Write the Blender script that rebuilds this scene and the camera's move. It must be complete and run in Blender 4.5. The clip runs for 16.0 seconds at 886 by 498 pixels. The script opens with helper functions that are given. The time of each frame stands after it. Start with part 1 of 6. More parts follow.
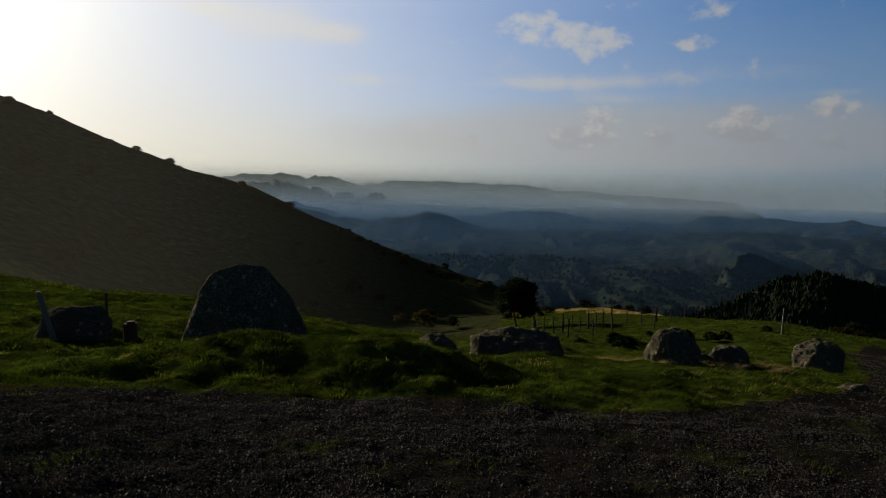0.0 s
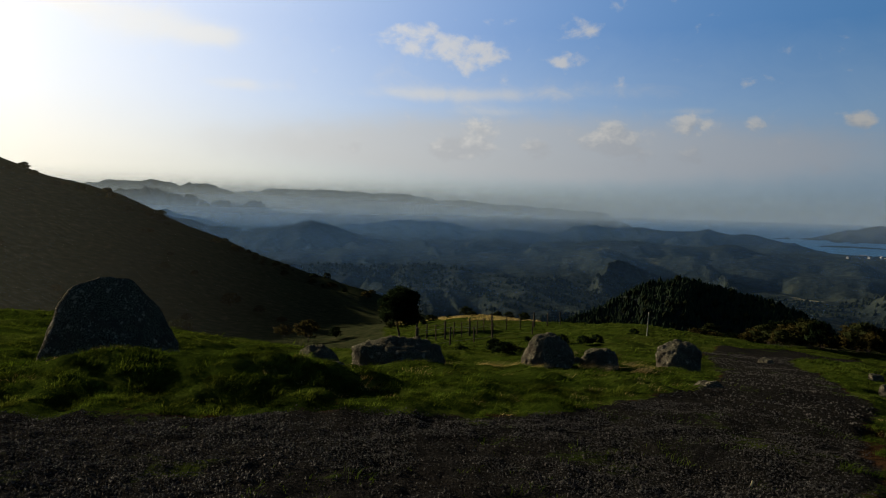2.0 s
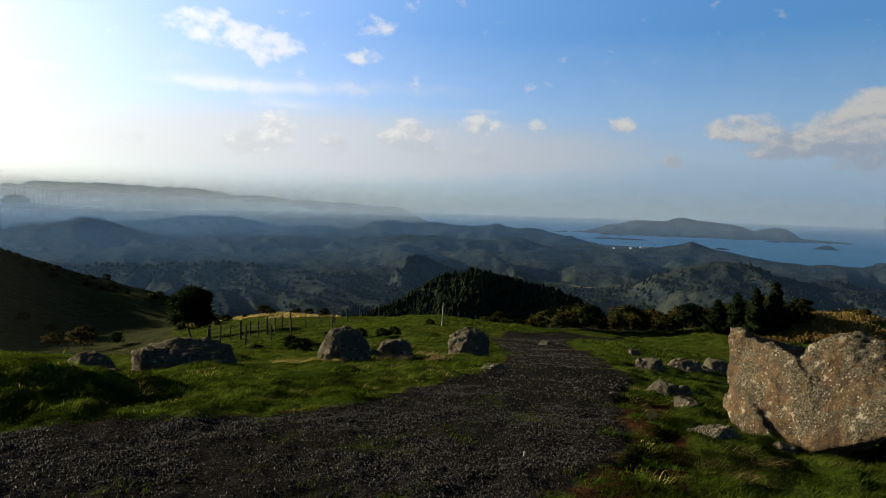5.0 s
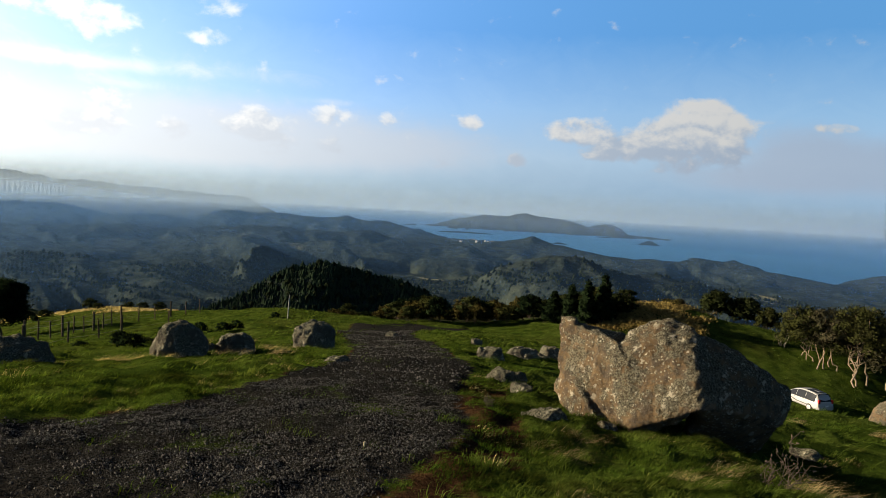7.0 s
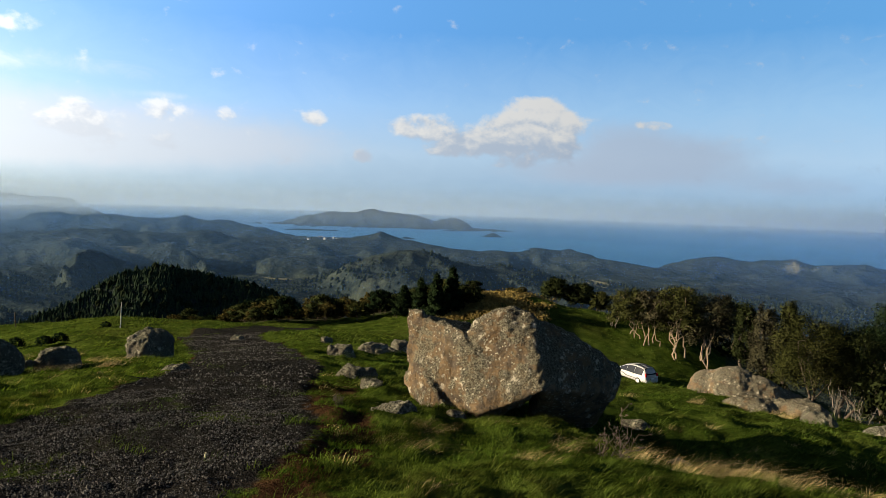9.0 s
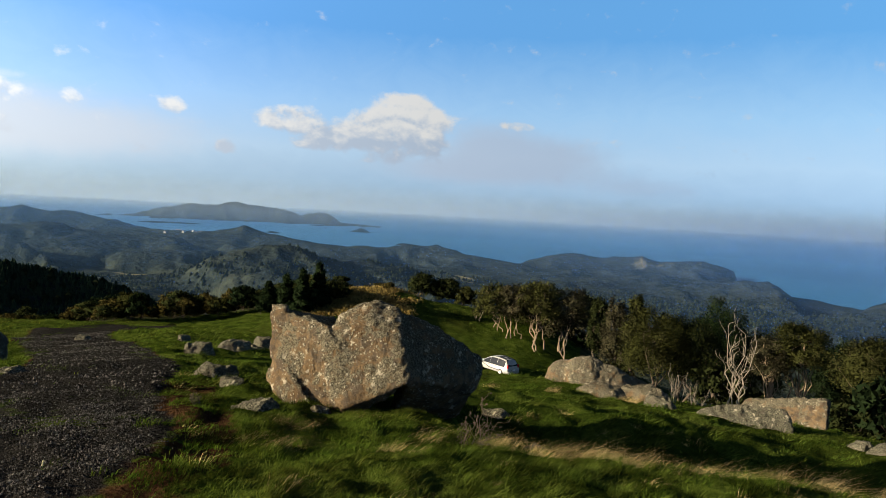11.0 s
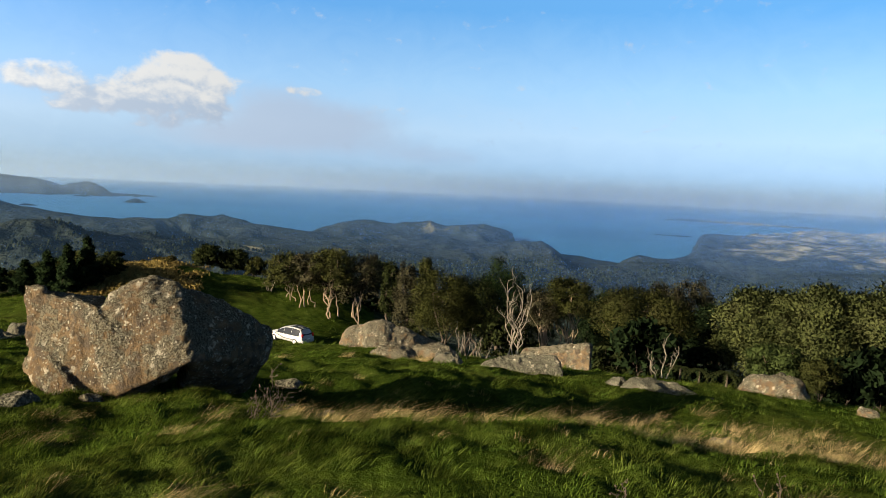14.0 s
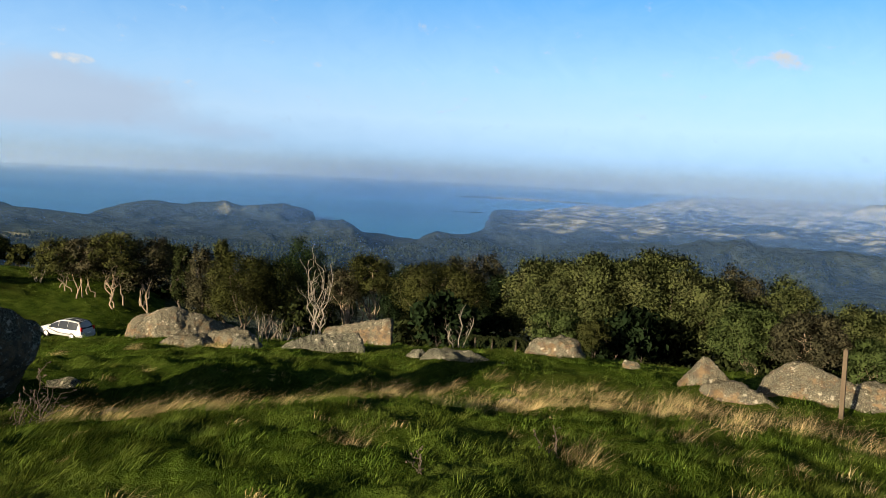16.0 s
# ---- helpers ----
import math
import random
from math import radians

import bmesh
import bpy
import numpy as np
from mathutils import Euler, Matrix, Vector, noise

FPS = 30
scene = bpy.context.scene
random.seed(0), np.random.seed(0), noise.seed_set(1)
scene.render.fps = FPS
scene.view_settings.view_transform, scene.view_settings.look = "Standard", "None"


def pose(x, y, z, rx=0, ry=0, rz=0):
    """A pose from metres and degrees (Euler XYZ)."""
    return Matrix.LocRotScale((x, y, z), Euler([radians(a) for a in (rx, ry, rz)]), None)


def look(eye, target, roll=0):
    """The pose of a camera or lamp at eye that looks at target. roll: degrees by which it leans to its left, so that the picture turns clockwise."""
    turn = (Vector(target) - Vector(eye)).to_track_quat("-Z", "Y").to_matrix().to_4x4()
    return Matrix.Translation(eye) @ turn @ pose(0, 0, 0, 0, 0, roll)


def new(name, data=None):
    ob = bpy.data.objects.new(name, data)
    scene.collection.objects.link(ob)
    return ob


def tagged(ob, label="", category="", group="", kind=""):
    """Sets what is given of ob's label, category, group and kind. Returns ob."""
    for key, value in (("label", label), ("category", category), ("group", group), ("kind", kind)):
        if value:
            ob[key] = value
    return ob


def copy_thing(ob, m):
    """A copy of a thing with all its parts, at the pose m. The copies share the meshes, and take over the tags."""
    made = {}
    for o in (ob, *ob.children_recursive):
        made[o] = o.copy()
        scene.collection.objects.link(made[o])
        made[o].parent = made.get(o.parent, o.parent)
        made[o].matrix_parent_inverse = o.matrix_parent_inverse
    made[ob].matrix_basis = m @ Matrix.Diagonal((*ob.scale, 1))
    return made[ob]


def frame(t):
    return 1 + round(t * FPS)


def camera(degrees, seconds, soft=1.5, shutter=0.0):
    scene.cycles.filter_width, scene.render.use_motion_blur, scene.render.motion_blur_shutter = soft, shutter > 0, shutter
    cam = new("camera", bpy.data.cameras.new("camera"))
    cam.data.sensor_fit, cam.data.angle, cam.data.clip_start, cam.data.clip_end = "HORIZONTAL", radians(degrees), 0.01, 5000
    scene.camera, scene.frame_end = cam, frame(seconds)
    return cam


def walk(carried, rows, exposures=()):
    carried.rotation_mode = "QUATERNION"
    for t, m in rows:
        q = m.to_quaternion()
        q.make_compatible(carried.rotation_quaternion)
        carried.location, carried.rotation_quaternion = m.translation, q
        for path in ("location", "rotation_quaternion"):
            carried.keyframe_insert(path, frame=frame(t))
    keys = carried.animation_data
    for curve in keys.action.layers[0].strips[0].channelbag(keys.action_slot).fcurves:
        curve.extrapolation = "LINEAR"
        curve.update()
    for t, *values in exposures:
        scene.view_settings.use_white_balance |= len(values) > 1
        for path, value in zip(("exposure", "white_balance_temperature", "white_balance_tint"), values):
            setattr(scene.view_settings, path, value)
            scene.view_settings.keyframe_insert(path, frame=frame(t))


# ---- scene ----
EYE = 1.6
cam = camera(65.16, 16.0, soft=0.72)
# seconds, eye from its first place, yaw, pitch, roll
ROWS = [
    (0.0, 0.000, 0.000, 0.000, 0.00, -4.95, -1.05),
    (0.5, 0.008, 0.001, 0.001, -1.12, -4.90, -0.76),
    (1.0, 0.019, -0.003, 0.002, -3.86, -4.69, -0.93),
    (1.5, 0.028, -0.013, 0.003, -5.87, -4.52, -1.04),
    (2.0, 0.028, -0.013, 0.011, -9.65, -4.00, -1.45),
    (2.5, 0.041, -0.020, 0.013, -12.21, -3.64, -2.01),
    (3.0, 0.064, -0.016, 0.012, -15.40, -3.42, -2.10),
    (3.5, 0.074, -0.013, 0.013, -18.51, -3.34, -1.93),
    (6.0, 0.171, -0.094, -0.026, -32.30, -4.04, -2.34),
    (6.5, 0.178, -0.093, -0.023, -35.88, -3.86, -2.94),
    (7.0, 0.192, -0.094, -0.024, -38.43, -4.06, -3.12),
    (7.5, 0.207, -0.090, -0.028, -42.84, -3.94, -2.41),
    (8.0, 0.227, -0.089, -0.031, -44.88, -4.10, -2.03),
    (8.5, 0.246, -0.091, -0.033, -47.48, -3.46, -1.86),
    (9.0, 0.260, -0.091, -0.035, -50.98, -3.84, -2.05),
    (9.5, 0.274, -0.092, -0.038, -54.81, -3.76, -1.97),
    (12.0, 0.242, -0.157, -0.047, -65.63, -4.36, -3.18),
    (12.5, 0.257, -0.163, -0.047, -68.56, -4.91, -2.45),
    (13.0, 0.279, -0.161, -0.050, -72.93, -5.38, -2.26),
    (13.5, 0.288, -0.161, -0.055, -77.12, -5.24, -2.53),
    (14.0, 0.290, -0.166, -0.049, -78.98, -5.56, -2.74),
    (14.5, 0.284, -0.192, -0.044, -82.42, -5.77, -2.45),
    (15.0, 0.273, -0.214, -0.045, -87.96, -5.88, -2.92),
    (15.5, 0.273, -0.230, -0.042, -91.71, -5.49, -3.10),
    (16.0, 0.277, -0.228, -0.041, -95.36, -6.53, -2.87),
]
walk(cam, [(t, pose(x, y, EYE + z, 90 + p, r, w)) for t, x, y, z, w, p, r in ROWS],
     exposures=[(0.0, 0.45), (1.5, 0.7), (3.5, 1.22), (6.0, 1.72), (7.0, 1.92), (9.0, 2.03), (12.0, 2.14), (16.0, 2.30)])

# ---------------------------------------------------------------- light
SUN_AZ, SUN_EL = -45.0, 15.0     # degrees clockwise from ahead, and up


def heading(az, el=0.0, r=1.0):
    a, e = radians(az), radians(el)
    return Vector((r * math.sin(a) * math.cos(e), r * math.cos(a) * math.cos(e), r * math.sin(e)))


sun = new("sun", bpy.data.lights.new("sun", "SUN"))
sun.data.energy, sun.data.angle, sun.data.color = 4.6, radians(0.6), (1.0, 0.83, 0.58)
sun.matrix_world = look(heading(SUN_AZ, SUN_EL, 100), (0, 0, 0))


class Nodes:
    """Short hand for node trees."""

    def __init__(self, tree):
        self.t = tree
        tree.nodes.clear()

    def put(self, kind, **values):
        n = self.t.nodes.new(kind)
        for k, v in values.items():
            setattr(n, k, v)
        return n

    def link(self, a, b):
        if hasattr(a, "outputs"):
            a = a.outputs[0]
        if isinstance(a, (int, float, tuple)):
            b.default_value = a
        else:
            self.t.links.new(a, b)

    def math(self, op, a, b=0.0, c=0.0, clamp=False):
        n = self.put("ShaderNodeMath", operation=op, use_clamp=clamp)
        for i, v in enumerate((a, b, c)):
            self.link(v, n.inputs[i])
        return n.outputs[0]

    def mix(self, f, a, b, blend="MIX"):
        n = self.put("ShaderNodeMix", data_type="RGBA", blend_type=blend)
        self.link(f, n.inputs[0])
        self.link(a, n.inputs[6])
        self.link(b, n.inputs[7])
        return n.outputs[2]

    def noise(self, vec, scale, detail=4.0, rough=0.55, dist=0.0, out=0):
        n = self.put("ShaderNodeTexNoise")
        if vec is not None:
            self.link(vec, n.inputs["Vector"])
        for k, v in (("Scale", scale), ("Detail", detail), ("Roughness", rough), ("Distortion", dist)):
            n.inputs[k].default_value = v
        return n.outputs[out]

    def span(self, v, a, b, lo=0.0, hi=1.0):
        n = self.put("ShaderNodeMapRange", interpolation_type="SMOOTHSTEP")
        for i, x in enumerate((v, a, b, lo, hi)):
            self.link(x, n.inputs[i])
        return n.outputs[0]

    def ramp(self, v, *stops):
        n = self.put("ShaderNodeValToRGB")
        self.link(v, n.inputs[0])
        e = n.color_ramp.elements
        while len(e) < len(stops):
            e.new(0.5)
        for s, (p, c) in zip(e, stops):
            s.position, s.color = p, (*c, 1)
        return n.outputs[0]


# the sky: clear blue with low cumulus and a pale haze along the horizon
world = bpy.data.worlds.new("sky")
scene.world = world
world.use_nodes = True
N = Nodes(world.node_tree)
sky = N.put("ShaderNodeTexSky", sky_type="NISHITA", sun_disc=False, sun_elevation=radians(SUN_EL),
            sun_rotation=radians(SUN_AZ), altitude=300, air_density=1.0, dust_density=0.8, ozone_density=2.5)
way = N.put("ShaderNodeTexCoord").outputs["Generated"]
axis = N.put("ShaderNodeSeparateXYZ")
N.link(way, axis.inputs[0])
az = N.math("DEGREES", N.math("ARCTAN2", axis.outputs[0], axis.outputs[1]))
el = N.math("DEGREES", N.math("ARCSINE", axis.outputs[2]))
flat = N.put("ShaderNodeCombineXYZ")
N.link(az, flat.inputs[0])
N.link(N.math("MULTIPLY", el, 1.35), flat.inputs[1])


def cloud_mask(spots, firm=False):
    total = 0.0
    for a, e, w, h, k in spots:
        x = N.math("MULTIPLY", N.math("SUBTRACT", az, a), 1.0 / w)
        y = N.math("MULTIPLY", N.math("SUBTRACT", el, e), 1.0 / h)
        d = N.math("MULTIPLY_ADD", x, x, N.math("MULTIPLY", y, y))
        if firm:
            d = N.math("MULTIPLY", d, d)
        total = N.math("MULTIPLY_ADD", N.math("EXPONENT", N.math("MULTIPLY", d, -1.0)), k, total)
    return total


# azimuth, elevation, half width, half height, weight
CUMULUS = [(58.0, 7.3, 2.8, 1.5, 1.0), (55.0, 5.6, 3.6, 1.5, 0.9), (60.2, 6.0, 2.2, 2.3, 0.9), (48.7, 6.1, 2.5, 1.0, 1.0), (51.0, 4.7, 2.6, 1.0, 0.7), (56.5, 4.0, 5.0, 1.2, 0.6),
           (67.6, 6.6, 1.7, 0.4, 0.6), (44.2, 3.5, 1.0, 0.6, 0.8), (40.4, 6.4, 1.1, 0.8, 0.65), (37.5, 2.9, 1.4, 0.5, 0.45), (74.0, 5.7, 1.3, 0.3, 0.3),
           (12.3, 5.2, 2.0, 1.6, 0.95), (9.8, 4.1, 2.0, 1.1, 0.9), (17.0, 4.2, 2.2, 0.9, 0.6), (2.0, 4.1, 1.0, 0.6, 0.6), (23.2, 5.2, 2.9, 1.3, 0.9), (24.5, 3.7, 2.3, 0.9, 0.65),
           (28.8, 6.2, 1.7, 0.9, 0.75), (29.7, 4.0, 2.3, 0.9, 0.45), (33.5, 6.2, 0.8, 0.7, 0.5), (7.3, 12.8, 3.1, 1.3, 0.75), (11.8, 11.7, 3.0, 1.5, 0.75), (19.6, 11.3, 1.8, 0.7, 0.6),
           (20.3, 13.7, 2.0, 0.9, 0.6), (120.0, 9.2, 3.4, 0.9, 0.55), (150.0, 8.0, 9.0, 2.0, 0.7), (-80.0, 8.0, 12.0, 2.5, 0.8)]
CIRRUS = [(10.1, 8.5, 7.4, 0.6, 0.9), (14.1, 7.3, 4.7, 0.5, 0.7), (-13.8, 12.5, 6.2, 1.8, 1.1), (-18.9, 13.2, 2.5, 0.5, 0.9), (-8.6, 12.0, 2.7, 0.7, 0.8), (-6.7, 8.6, 3.6, 0.6, 0.8),
          (29.1, 7.3, 2.7, 0.35, 0.6), (8.0, 10.5, 11.0, 2.0, 0.4), (22.0, 9.0, 9.0, 1.0, 0.5), (-4.0, 5.0, 16.0, 1.2, 0.4)]
BANKS = [(16.0, 4.9, 20.0, 2.6, 1.1), (36.0, 4.0, 9.0, 1.9, 0.6), (59.0, 3.0, 6.0, 1.3, 0.5), (65.4, 5.0, 4.2, 2.2, 0.9), (71.5, 4.3, 5.0, 1.7, 0.8), (78.0, 2.0, 5.5, 1.2, 0.6), (66.0, 2.6, 7.0, 1.4, 0.6),
         (20.0, 2.6, 15.0, 1.5, 0.5), (0.0, 4.0, 14.0, 1.6, 0.5)]
low, high = cloud_mask(CUMULUS, True), cloud_mask(CIRRUS)
puffs = N.noise(flat, 0.5, 8.0, 0.56, 0.2)
shift = N.put("ShaderNodeVectorMath", operation="ADD")
N.link(flat, shift.inputs[0])
shift.inputs[1].default_value = (-0.45, 0.6, 0)
puffs_lit = N.noise(shift, 0.5, 5.0, 0.55, 0.2)
wisps = N.noise(flat, 0.25, 6.0, 0.62, 1.2)
cum = N.math("MULTIPLY", N.span(N.math("MULTIPLY_ADD", N.math("SUBTRACT", puffs, 0.5), 2.3, low), 0.24, 0.95), N.span(el, 1.2, 3.8, 0.25, 1.0))
cir = N.span(N.math("MULTIPLY_ADD", wisps, 1.2, high), 0.85, 1.9)
lit = N.span(N.math("MULTIPLY_ADD", N.math("SUBTRACT", puffs, puffs_lit), 2.0, N.math("MULTIPLY_ADD", el, 0.24, -0.95)), 0.0, 0.85)
# how near to the sun a direction is
dot = N.put("ShaderNodeVectorMath", operation="DOT_PRODUCT")
N.link(way, dot.inputs[0])
dot.inputs[1].default_value = tuple(heading(SUN_AZ, SUN_EL))
facing = N.math("MULTIPLY_ADD", dot.outputs["Value"], 0.5, 0.5, clamp=True)
near_sun = N.math("POWER", facing, 8.0)
sunward = N.math("POWER", facing, 3.0)
glare = N.math("POWER", N.math("MAXIMUM", dot.outputs["Value"], 0.0), 40.0)
bloom = N.math("POWER", N.math("MAXIMUM", dot.outputs["Value"], 0.0), 9.0)
# milky air low over the country, clearing to deep blue overhead
pale = N.ramp(N.math("MULTIPLY_ADD", N.math("MULTIPLY_ADD", wisps, 2.0, el), 0.04, 0.04), (0.07, (0.175, 0.275, 0.385)), (0.14, (0.22, 0.325, 0.445)), (0.24, (0.27, 0.38, 0.495)),
              (0.38, (0.215, 0.355, 0.505)), (0.62, (0.085, 0.24, 0.46)))
pale = N.mix(1.0, pale, (10.0, 10.0, 10.0, 1), "MULTIPLY")
warm = N.mix(N.span(el, 0.0, 14.0), (24.0, 21.5, 17.0, 1), (23.0, 22.5, 21.0, 1))
pale = N.mix(1.0, pale, N.mix(sunward, (1, 1, 1, 1), N.mix(N.span(el, 0.5, 9.0), (4.0, 3.3, 2.5, 1), (2.8, 3.1, 4.0, 1))), "MULTIPLY")
away = N.math("POWER", N.math("SUBTRACT", 1.0, facing, clamp=True), 3.0)
pale = N.mix(1.0, pale, N.mix(away, (1, 1, 1, 1), (1.65, 1.75, 1.8, 1)), "MULTIPLY")
milky = N.mix(near_sun, pale, warm)
col = N.mix(N.span(el, 15.0, 36.0), milky, N.mix(1.0, sky, (0.3, 0.3, 0.3, 1), "MULTIPLY"))
bank = N.span(N.math("MULTIPLY_ADD", puffs, 0.5, cloud_mask(BANKS)), 0.45, 1.3)
col = N.mix(N.math("MULTIPLY", bank, 0.75), col, N.mix(sunward, (2.9, 3.6, 4.7, 1), (16.0, 15.6, 14.6, 1)))
col = N.mix(N.math("MULTIPLY", cir, 0.8), col, N.mix(sunward, (3.0, 3.8, 4.7, 1), (20.0, 19.5, 18.5, 1)))
cloud_dark = N.mix(sunward, (2.6, 3.3, 4.3, 1), (14.5, 14.3, 13.8, 1))
cloud_lit = N.mix(sunward, (4.9, 4.9, 4.8, 1), (20.0, 19.5, 18.5, 1))
col = N.mix(N.math("MULTIPLY", cum, N.span(az, 28.0, 46.0, 0.75, 0.95)), col, N.mix(lit, cloud_dark, cloud_lit))
col = N.mix(1.0, col, N.mix(glare, (0, 0, 0, 1), (26.0, 24.0, 20.0, 1)), "ADD")
col = N.mix(1.0, col, N.mix(bloom, (0, 0, 0, 1), (4.5, 4.3, 3.7, 1)), "ADD")
back = N.put("ShaderNodeBackground")
N.link(col, back.inputs[0])
back.inputs[1].default_value = 0.029
N.link(back, N.put("ShaderNodeOutputWorld").inputs[0])


# ---------------------------------------------------------------- materials
def material(name, rough=0.8, metal=0.0, gloss=0.0):
    m = bpy.data.materials.new(name)
    m.use_nodes = True
    n = Nodes(m.node_tree)
    n.bsdf = n.put("ShaderNodeBsdfPrincipled")
    n.bsdf.inputs["Roughness"].default_value, n.bsdf.inputs["Metallic"].default_value = rough, metal
    n.bsdf.inputs["Specular IOR Level"].default_value = gloss
    n.link(n.bsdf, n.put("ShaderNodeOutputMaterial").inputs[0])
    n.place = n.put("ShaderNodeNewGeometry").outputs["Position"]
    n.obj = n.put("ShaderNodeTexCoord").outputs["Object"]
    return m, n


def bump(n, height, strength=0.5, distance=0.02):
    b = n.put("ShaderNodeBump")
    b.inputs["Strength"].default_value, b.inputs["Distance"].default_value = strength, distance
    n.link(height, b.inputs["Height"])
    n.link(b, n.bsdf.inputs["Normal"])


def plain(name, colour, rough=0.6, metal=0.0, grain=40.0, vary=0.18, relief=0.0):
    m, n = material(name, rough, metal, 0.5 if rough < 0.65 else 0.03)
    a = n.noise(n.obj, grain, 4.0)
    b = n.noise(n.obj, grain / 9, 3.0)
    v = n.math("MULTIPLY_ADD", n.math("ADD", a, b), vary, 1.0 - vary)
    n.link(n.mix(1.0, (*colour, 1), v, "MULTIPLY"), n.bsdf.inputs["Base Color"])
    if relief:
        bump(n, a, relief, 0.01)
    return m


def rock_material(name="lichened brown rock", grey_share=0.78, soil=1.0, warm=1.0):
    m, n = material(name, 0.9)
    big, mid, fine = n.noise(n.obj, 1.3, 4), n.noise(n.obj, 7.0, 5, 0.65), n.noise(n.obj, 45.0, 4, 0.7)
    base = n.ramp(big, *((p, tuple(warm * a + (1 - warm) * b for a, b in zip(c, (0.055, 0.056, 0.048)))) for p, c in ((0.3, (0.072, 0.048, 0.026)), (0.5, (0.115, 0.080, 0.045)), (0.7, (0.145, 0.108, 0.068)))))
    base = n.mix(n.span(mid, 0.42, 0.62, 0.0, 0.75), base, (0.044, 0.039, 0.033, 1))
    cell = n.put("ShaderNodeTexVoronoi")
    cell.inputs["Scale"].default_value = 6.5
    n.link(n.mix(0.12, n.obj, n.noise(n.obj, 20, 3, out=1)), cell.inputs["Vector"])
    spots = n.math("MULTIPLY", n.span(cell, 0.26, 0.16), n.span(n.noise(n.obj, 2.6, 3), 0.42, 0.54))
    up = n.put("ShaderNodeSeparateXYZ")
    n.link(n.put("ShaderNodeNewGeometry").outputs["Normal"], up.inputs[0])
    grey = n.span(n.math("ADD", n.math("MULTIPLY", up.outputs[2], 0.22), n.noise(n.obj, 3.1, 5, 0.65)), 0.52, 0.62)
    base = n.mix(n.math("MULTIPLY_ADD", grey, grey_share, 0.0 if grey_share < 0.9 else 0.1, clamp=True), base, n.mix(n.span(fine, 0.38, 0.62), (0.020, 0.020, 0.015, 1), (0.133, 0.128, 0.094, 1)))
    base = n.mix(n.math("MULTIPLY", spots, 0.75), base, (0.30, 0.275, 0.215, 1))
    fleck = n.put("ShaderNodeTexVoronoi")
    fleck.inputs["Scale"].default_value = 22.0
    n.link(n.mix(0.05, n.obj, n.noise(n.obj, 30, 3, out=1)), fleck.inputs["Vector"])
    crust = n.math("MULTIPLY", n.span(fleck, 0.34, 0.2), n.span(n.noise(n.obj, 2.3, 5, 0.65), 0.45, 0.55))
    base = n.mix(n.math("MULTIPLY", crust, 0.9), base, (0.25, 0.235, 0.185, 1))
    base = n.mix(n.span(fine, 0.5, 0.72, 0.0, 0.55), base, (0.113, 0.101, 0.082, 1))
    base = n.mix(n.span(n.noise(n.obj, 4.3, 5, 0.7), 0.6, 0.75, 0.0, 0.5 * soil), base, (0.070, 0.034, 0.016, 1))
    n.link(base, n.bsdf.inputs["Base Color"])
    bump(n, n.math("ADD", n.math("MULTIPLY", mid, 1.8), n.math("MULTIPLY_ADD", crust, 0.35, fine)), 1.0, 0.05)
    return m


